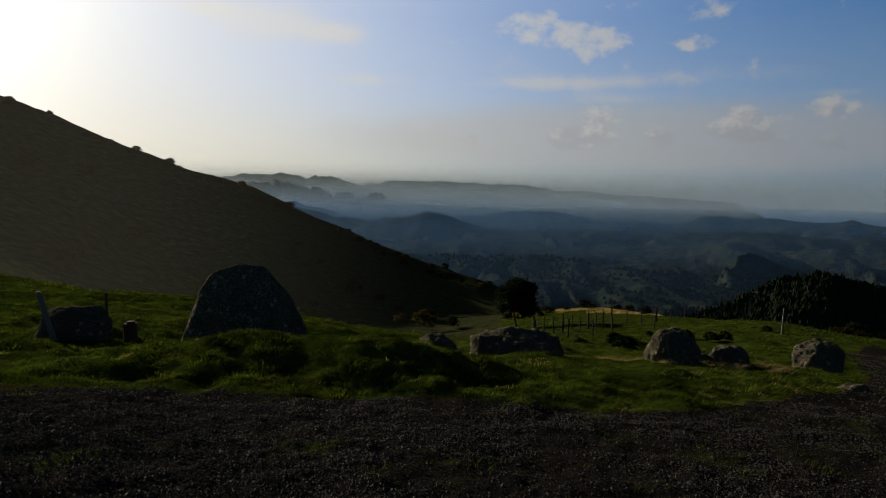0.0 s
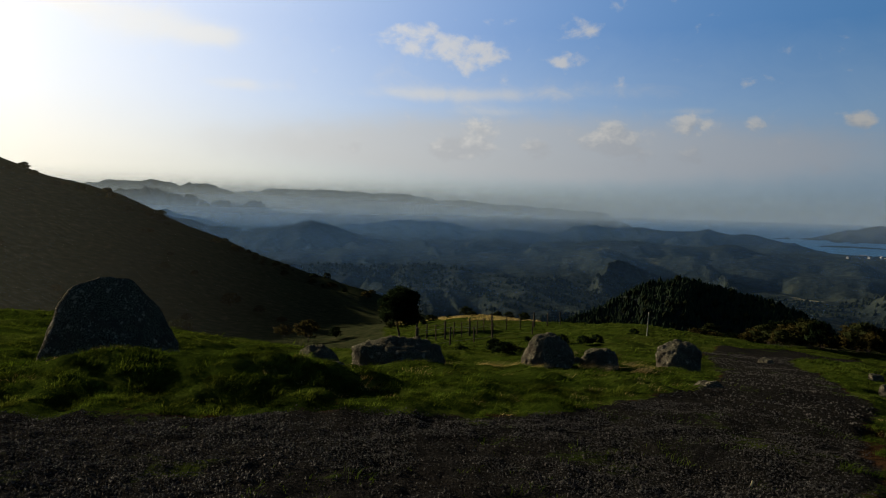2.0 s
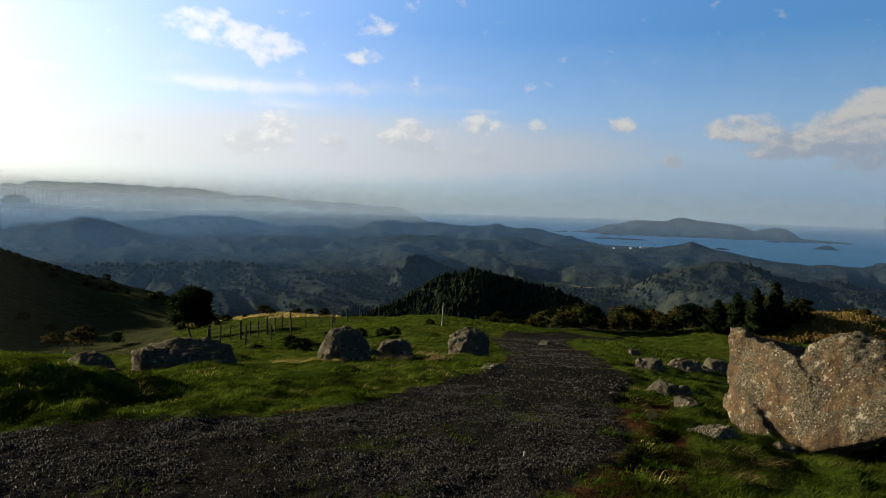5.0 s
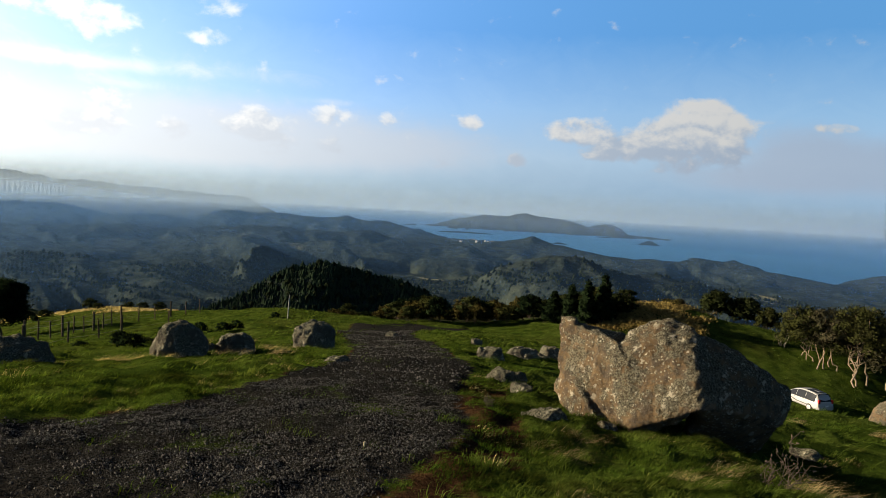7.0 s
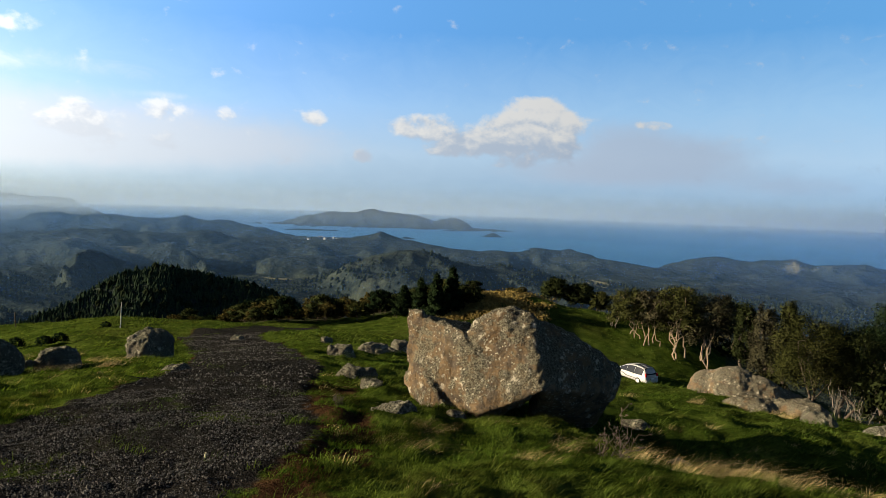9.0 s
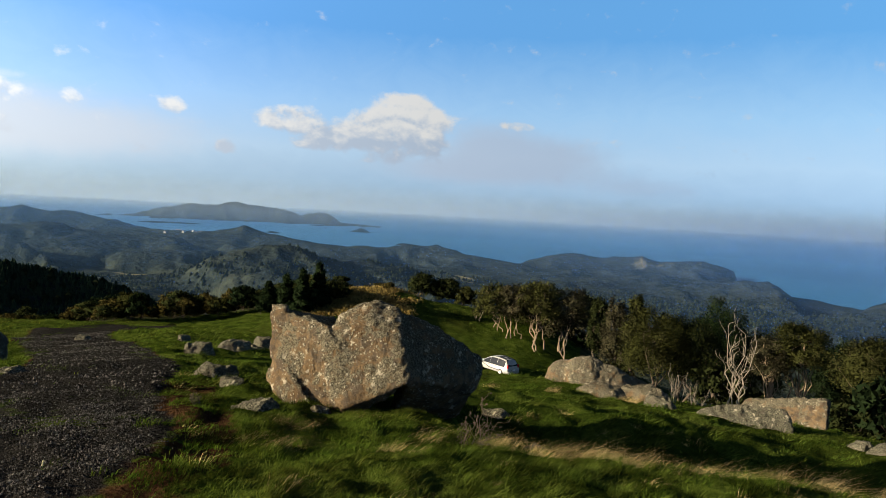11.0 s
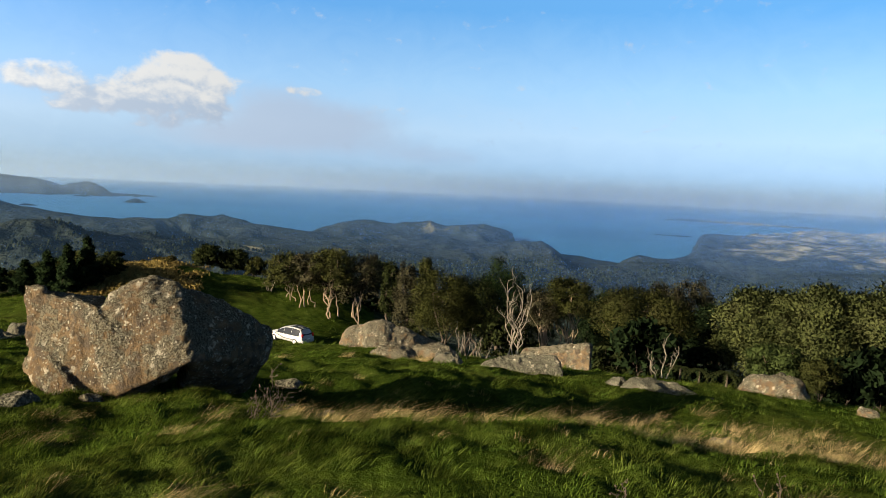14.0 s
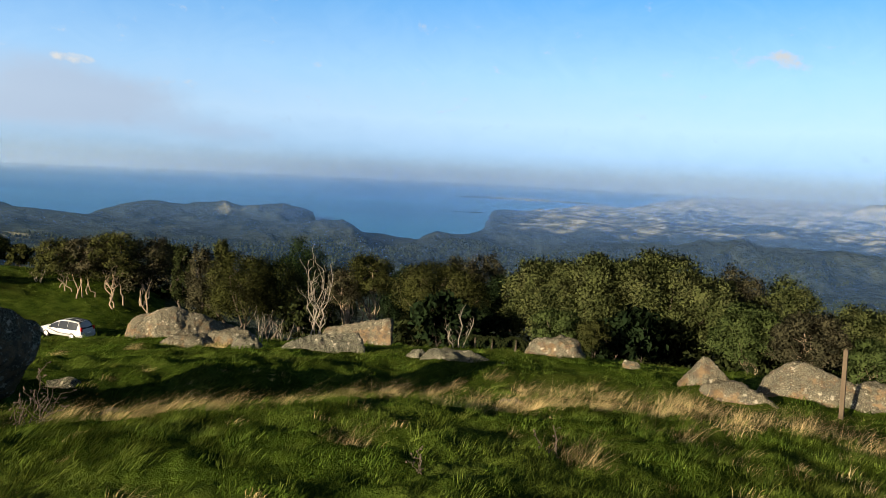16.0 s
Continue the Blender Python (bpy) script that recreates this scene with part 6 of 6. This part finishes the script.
def sward(name, count, r0, r1, length, width, label, clump):
    x, y = scatter(count, r0, r1)
    # tufts
    k = fbm(x * clump, y * clump, 3, 71)
    tr = track_amount(x, y) + (fbm(x * 1.6, y * 1.6, 4, 13) - 0.5) * 1.5
    keep = (tr < 0.45) & (rng.uniform(0, 1, count) < -0.1 + 1.9 * k) & (scrub_amount(x, y) < 0.6)
    keep |= (tr < 0.95) & (fbm(x * 0.9, y * 0.9, 3, 29) > 0.60) & (rng.uniform(0, 1, count) < 0.22)
    x, y, k = x[keep], y[keep], k[keep]
    n = len(x)
    ln = length * rng.uniform(0.5, 1.3, n) * (0.2 + 3.2 * np.clip(k - 0.33, 0, 1))
    lean = np.stack([rng.normal(0.35, 0.55, n), rng.normal(-0.3, 0.55, n), np.zeros(n)], 1)
    v, f = blades(x, y, ln, width * rng.uniform(0.7, 1.3, n), lean, simple=r0 > 5)
    tagged(new(name, quick_mesh(name, v, f, GRASS)), label, "grass", kind="stuff")


sward("grass", 215000, 2.0, 9.5, 0.05, 0.0075, "short green tussocky pasture grass", 3.5)
sward("grass", 170000, 9.5, 24, 0.065, 0.02, "short green pasture grass on the slope", 2.0)
sward("grass", 110000, 24, 108, 0.14, 0.075, "green pasture grass on the far paddock", 0.5)


def tussocks(name, clumps, each, r0, r1, length, width, mat, label, share=1.0):
    """Tufts of longer blades combed over by the wind."""
    hx, hy = scatter(clumps, r0, r1)
    k = fbm(hx * 0.7, hy * 0.7, 3, 23)
    ok = (track_amount(hx, hy) + (fbm(hx * 1.6, hy * 1.6, 4, 13) - 0.5) * 1.2 < 0.35) & (scrub_amount(hx, hy) < 0.5) & (rng.uniform(0, 1, clumps) < share * smooth(k, 0.36, 0.62) + 0.12)
    hx, hy = hx[ok], hy[ok]
    size = rng.uniform(0.5, 1.25, len(hx))
    x, y, sz = np.repeat(hx, each), np.repeat(hy, each), np.repeat(size, each)
    n = len(x)
    sx, sy = rng.normal(0, 1, n) * length * 0.55 * sz, rng.normal(0, 1, n) * length * 0.55 * sz
    spread = np.stack([sx, sy, np.zeros(n)], 1) / (length * 0.55)
    gust = fbm(x * 0.5, y * 0.5, 2, 55)[:, None]
    lean = spread * 0.35 + np.stack([rng.normal(0.5, 0.3, n), rng.normal(-0.75, 0.3, n), np.zeros(n)], 1) * (0.3 + 1.5 * gust)
    v, f = blades(x + sx, y + sy, length * sz * rng.uniform(0.4, 1.2, n), width * rng.uniform(0.7, 1.3, n), lean, 0.9, r0 > 9)
    tagged(new(name, quick_mesh(name, v, f, mat)), label, "grass", kind="stuff")


TUFT = blade_material("tussock blades", (0.019, 0.035, 0.005), (0.072, 0.097, 0.017), 0.3, 1.35)
T_LABEL = "wind-combed tufts of longer pasture grass"
tussocks("grass_tuft", 2600, 55, 2.4, 9.5, 0.10, 0.0055, TUFT, T_LABEL)
tussocks("grass_tuft", 7000, 26, 9.5, 26, 0.13, 0.013, TUFT, T_LABEL)
tussocks("grass_tuft", 20000, 12, 26, 104, 0.22, 0.05, TUFT, T_LABEL)
tussocks("dry_grass", 800, 26, 3.0, 12, 0.10, 0.0028, STRAW, "scattered bleached blades among the green grass", 0.5)


def straw_patch(cx, cy, sx, sy, turn, count, length, label):
    c, s = math.cos(radians(turn)), math.sin(radians(turn))
    # gather into tufts
    count = int(count * (0.95 if math.hypot(cx, cy) < 11 else 0.6))
    hub = rng.integers(0, max(count // 100, 1), count)
    hu, hw = rng.normal(0, sx, count), rng.normal(0, sy, count)
    u, w = hu[hub] + rng.normal(0, 0.10, count), hw[hub] + rng.normal(0, 0.07, count)
    x, y = cx + u * c - w * s, cy + u * s + w * c
    ok = track_amount(x, y) < 0.3
    x, y = x[ok], y[ok]
    n = len(x)
    gust = fbm(x * 0.8, y * 0.8, 2, 55)[:, None]
    lean = np.stack([rng.normal(0.7, 0.5, n), rng.normal(-0.9, 0.5, n), np.zeros(n)], 1) * (0.7 + 1.6 * gust)
    v, f = blades(x, y, length * rng.uniform(0.25, 1.0, n) ** 1.5 * 0.82, np.full(n, 0.0019) * math.hypot(cx, cy) / 7, lean, 0.9)
    tagged(new("dry_grass", quick_mesh("dry_grass", v, f, STRAW)), label, "grass", kind="stuff")


S_LABEL = "long dry straw-coloured grass bent by the wind"
for az_, r_, sx_, sy_, n_, l_ in ((70, 6.9, 0.5, 0.12, 700, 0.26), (76, 6.9, 0.45, 0.12, 700, 0.28), (82, 7.0, 0.3, 0.15, 420, 0.26), (92, 7.8, 0.6, 0.25, 900, 0.3), (99, 8.6, 0.7, 0.3, 1100, 0.34),
                                  (105, 8.4, 0.8, 0.5, 900, 0.36), (111, 8.6, 0.9, 0.5, 900, 0.38), (117, 8.4, 0.8, 0.7, 850, 0.38), (122, 9.0, 1.0, 0.7, 850, 0.38), (128, 9.4, 1.0, 0.8, 850, 0.36),
                                  (108, 12.5, 2.0, 0.8, 1500, 0.34), (120, 12.5, 2.0, 0.8, 1500, 0.34), (98, 13.5, 1.6, 0.6, 900, 0.3), (128, 13.5, 1.6, 0.8, 1000, 0.36), (88, 12.5, 1.4, 0.5, 500, 0.28),
                                  (49, 6.2, 0.5, 0.3, 260, 0.2), (56, 6.4, 0.6, 0.3, 300, 0.2), (45, 6.3, 0.3, 0.2, 160, 0.18), (62, 5.2, 0.6, 0.3, 200, 0.2), (110, 6.0, 0.8, 0.5, 200, 0.32), (95, 5.2, 0.6, 0.4, 120, 0.3)):
    q = heading(az_, 0, r_)
    straw_patch(q.x, q.y, sx_, sy_, -az_, n_, l_, S_LABEL)
for az_, r_, sx_, sy_, n_, l_ in ((12, 14.6, 1.3, 0.35, 900, 0.3), (17, 14.3, 0.6, 0.3, 600, 0.3), (22, 15.4, 0.9, 0.3, 800, 0.32), (26, 17.5, 0.7, 0.5, 500, 0.3), (25, 22, 1.5, 1.2, 700, 0.35), (77, 18.3, 1.4, 0.4, 500, 0.3), (70, 17.5, 1.5, 0.5, 400, 0.25)):
    q = heading(az_, 0, r_)
    straw_patch(q.x, q.y, sx_, sy_, -az_, n_, l_, "pale dry grass round the boulders")

# tussocks on the rise beyond the paddock
x, y = scatter(30000, 74, 100, 5.5, 18)
ok = fbm(x * 0.16, y * 0.16, 3, 63) > 0.52
x, y = x[ok][:9000], y[ok][:9000]
while len(x) < 9000:
    x, y = np.concatenate([x, x])[:9000], np.concatenate([y, y])[:9000]
lean = np.stack([rng.normal(0.3, 0.4, 9000), rng.normal(-0.2, 0.4, 9000), np.zeros(9000)], 1)
v, f = blades(x, y, rng.uniform(0.12, 0.3, 9000), np.full(9000, 0.06), lean)
tagged(new("dry_grass", quick_mesh("dry_grass", v, f, STRAW)), "bleached tussock grass beyond the paddock", "grass", kind="stuff")
# low golden scrub on the knoll's flank
gx, gy = scatter(6000, 80, 104, 51.6, 60.0)
ga = np.degrees(np.arctan2(gx, gy))
ok = fbm(gx * 0.3, gy * 0.3, 3, 44) > 0.2 + 0.5 * smooth(ga, 56.5, 60.5)
gx, gy = gx[ok][:3000], gy[ok][:3000]
many = len(gx)
gorse = np.stack([gx, gy, near_height(gx, gy) + rng.uniform(0.0, 0.3, many)], 1)
v, f = leaf_quads(rng, gorse, np.tile((0.0, 0.0, 0.6), (many, 1)), 16, (0.5, 0.5, 0.14), 0.26)
tagged(new("gorse", quick_mesh("gorse", v, f, leaf_material("golden scrub", (0.06, 0.045, 0.014), (0.25, 0.185, 0.06)))), "low golden-brown scrub on the knoll's flank", "scrub", kind="stuff")

# loose stones of the track
CORNERS = np.array([(1, 0, 0), (-1, 0, 0), (0, 1, 0), (0, -1, 0), (0, 0, 0.8), (0, 0, -0.6)], float)
SIDES = np.array([(0, 2, 4), (2, 1, 4), (1, 3, 4), (3, 0, 4)])


def stones(count, r0, r1, size, label, mat):
    x, y = scatter(count, r0, r1, -38, 60)
    tr = track_amount(x, y) + (fbm(x * 1.6, y * 1.6, 3, 13) - 0.5) * 0.7
    keep = rng.uniform(0, 1, count) < smooth(tr, 0.45, 1.05) * (0.25 + 0.75 * smooth(fbm(x * 0.9, y * 0.9, 3, 29), 0.68, 0.56)) * (0.5 + 0.5 * smooth(fbm(x * 2.2, y * 2.2, 3, 37), 0.3, 0.6))
    x, y = x[keep], y[keep]
    n = len(x)
    s = size * rng.uniform(0.4, 1.0, n) ** 1.5
    a = rng.uniform(0, math.tau, n)
    c = CORNERS[None] * rng.uniform(0.55, 1.25, (n, 6, 1)) * s[:, None, None] * rng.uniform(0.6, 1.1, (n, 1, 3)) * (1.0, 1.0, 1.25)
    rx = c[..., 0] * np.cos(a)[:, None] - c[..., 1] * np.sin(a)[:, None]
    ry = c[..., 0] * np.sin(a)[:, None] + c[..., 1] * np.cos(a)[:, None]
    rz = c[..., 2] + rx * rng.normal(0, 0.35, (n, 1))
    z = near_height(x, y)
    v = np.stack([rx + x[:, None], ry + y[:, None], rz + z[:, None] + s[:, None] * 0.2], -1).reshape(-1, 3)
    f = (SIDES[None] + np.arange(n)[:, None, None] * 6).reshape(-1, 3)
    tagged(new("gravel", quick_mesh("gravel", v, f, mat)), label, "gravel", kind="stuff")


stones(190000, 2.2, 9.0, 0.016, "loose dark grey gravel of the track", STONE)
stones(100000, 9.0, 34.0, 0.03, "loose grey gravel further down the track", PALE_STONE)


# dead thistle and lone stalks
def make_weed(label, h, seed, stems=5):
    g = np.random.default_rng(seed)
    root = tagged(new("dead_weed"), label, "plant")
    for s in range(stems):
        t = Tubes(5)
        top = np.array([g.normal(0, 0.25) * h, g.normal(0, 0.25) * h, h * g.uniform(0.45, 1.0)])
        p = bent(g, (g.normal(0, 0.02), g.normal(0, 0.02), -0.05), top, 7, 0.15)
        t.add(p, 0.005, 0.002)
        for j in range(2, 7):
            d = g.normal(0, 1, 3) * 0.12 * h + (0, 0, 0.08 * h)
            t.add(bent(g, p[j], p[j] + d, 4, 0.3), 0.003, 0.0012)
            t.add(bent(g, p[j] + d * 0.9, p[j] + d * 1.12, 3, 0.3), 0.009, 0.005)
        ob = new("stalk", t.mesh("stalk", BARK))
        ob.parent = root
    return root


plant(make_weed("withered brown thistle with bare seed heads", 0.5, 61, 6), 67.9, 6.75)
plant(make_weed("small withered thistle in dry grass", 0.3, 62, 4), 66.4, 6.9)
plant(make_weed("bent dry stalks in the grass", 0.26, 63, 3), 107.5, 5.6)
plant(make_weed("dry stalks standing in green grass", 0.22, 64, 3), 97.0, 5.0)
plant(make_weed("low brown dead weeds in a soil patch", 0.16, 65, 9), 44.8, 7.7)

# far woods: rows of dark crowns over the nearer hills, and pines on the forest hill
def far_woods(label, count, a0, a1, r0, r1, size, tall, mat, hill=None):
    a = np.radians(rng.uniform(a0, a1, count))
    r = np.sqrt(rng.uniform(r0 * r0, r1 * r1, count))
    x, y = r * np.sin(a), r * np.cos(a)
    z = far_height(x, y)
    keep = z > SEA_Z + 3
    if hill:
        keep &= hill(x, y, z)
    else:
        keep &= fbm(x / 45, y / 45, 3, 91) > 0.44
    x, y, z = x[keep], y[keep], z[keep]
    n = len(x)
    s = size * rng.uniform(0.6, 1.4, n)
    k = 6
    ang = np.arange(k) * math.tau / k
    jitter = rng.uniform(0.7, 1.25, (n, k))
    low = np.stack([x[:, None] + np.cos(ang) * s[:, None] * jitter, y[:, None] + np.sin(ang) * s[:, None] * jitter, np.repeat((z - 1)[:, None], k, 1)], -1)
    mid = np.stack([x[:, None] + np.cos(ang + 0.5) * s[:, None] * jitter * 0.72, y[:, None] + np.sin(ang + 0.5) * s[:, None] * jitter * 0.72, (z + s * tall * 0.55)[:, None] * np.ones((1, k))], -1)
    top = np.stack([x, y, z + s * tall], -1)[:, None]
    v = np.concatenate([low, mid, top], 1).reshape(-1, 3)
    i = np.arange(k)
    j = (i + 1) % k
    f = np.concatenate([np.stack([i, j, j + k], 1), np.stack([i, j + k, i + k], 1), np.stack([i + k, j + k, np.full(k, 2 * k)], 1)])
    f = (f[None] + np.arange(n)[:, None, None] * (2 * k + 1)).reshape(-1, 3)
    tagged(new("far_woods", quick_mesh("far_woods", v, f, mat)), label, "woods", kind="stuff")


PINE_WOOD = leaf_material("pine wood", (0.012, 0.021, 0.013), (0.030, 0.046, 0.026))


def pine_woods(label, count, a0, a1, r0, r1, size, tall, floor):
    a = np.radians(rng.uniform(a0, a1, count))
    r = np.sqrt(rng.uniform(r0 * r0, r1 * r1, count))
    x, y = r * np.sin(a), r * np.cos(a)
    z = far_height(x, y)
    keep = z > floor
    x, y, z = x[keep], y[keep], z[keep]
    n, k = len(x), 5
    z = z - rng.uniform(0, 0.8, n)
    s = size * rng.uniform(0.5, 1.5, n)
    t = s * tall * rng.uniform(0.6, 1.4, n)
    ang = np.arange(k) * math.tau / k + rng.uniform(0, 6, (n, 1))
    low = np.stack([x[:, None] + np.cos(ang) * s[:, None], y[:, None] + np.sin(ang) * s[:, None], np.repeat((z - 0.5)[:, None], k, 1)], -1)
    top = np.stack([x + rng.normal(0, 0.1, n), y, z + t], -1)[:, None]
    v = np.concatenate([low, top], 1).reshape(-1, 3)
    i = np.arange(k)
    f = np.stack([i, (i + 1) % k, np.full(k, k)], 1)
    f = (f[None] + np.arange(n)[:, None, None] * (k + 1)).reshape(-1, 3)
    tagged(new("far_woods", quick_mesh("far_woods", v, f, PINE_WOOD)), label, "woods", kind="stuff")


FAR_LEAF = leaf_material("far foliage", (0.005, 0.008, 0.005), (0.02, 0.026, 0.012))
pine_woods("dark pine plantation on a near hill", 26000, 17, 43, 270, 420, 0.9, 1.7, SEA_Z + 16)
far_woods("dark native bush on the hills below", 16000, -12, 132, 175, 720, 1.5, 1.5, FAR_LEAF)


# houses of the settlement by the shore
HOUSE_WALL = plain("pale house wall", (0.2, 0.195, 0.18), 0.8, grain=1.0, vary=0.1)
HOUSE_ROOF = plain("dull house roof", (0.16, 0.15, 0.15), 0.7, grain=1.0, vary=0.15)


def make_house(length, depth, height):
    root = tagged(new("house"), "small pale house in the settlement by the shore", "house", "houses by the shore")
    b = bmesh.new()
    bmesh.ops.create_cube(b, size=1.0, matrix=Matrix.Translation((0, 0, height / 2 - 1)) @ Matrix.Diagonal((length, depth, height + 2, 1)))
    part("wall", b, HOUSE_WALL, root)
    b = bmesh.new()
    e, h = 0.6, depth * 0.32
    lo = [b.verts.new((x, y, height)) for x, y in ((-length / 2 - e, -depth / 2 - e), (length / 2 + e, -depth / 2 - e), (length / 2 + e, depth / 2 + e), (-length / 2 - e, depth / 2 + e))]
    top = [b.verts.new((x, 0, height + h)) for x in (-length / 2 - e, length / 2 + e)]
    for q in ((lo[0], lo[1], top[1], top[0]), (lo[2], lo[3], top[0], top[1]), (lo[1], lo[2], top[1]), (lo[3], lo[0], top[0]), (lo[3], lo[2], lo[1], lo[0])):
        b.faces.new(q)
    bmesh.ops.recalc_face_normals(b, faces=b.faces)
    part("roof", b, HOUSE_ROOF, root)
    return root


house_rnd = random.Random(8)
for az_, r_ in [(40.2 + 0.33 * i, 1330 + 38 * (i % 4)) for i in range(12)]:
    q = heading(az_ + house_rnd.uniform(-0.1, 0.1), 0, r_)
    z = float(far_height(np.array([q.x]), np.array([q.y]))[0])
    if z > SEA_Z + 1:
        k = house_rnd.uniform(0.8, 1.3) * (0.45 if r_ > 1000 else 0.28)
        make_house(13 * k, 8 * k, 4.5 * k).matrix_world = Matrix.Translation((q.x, q.y, z)) @ Matrix.Rotation(house_rnd.uniform(0, 3.1), 4, "Z")
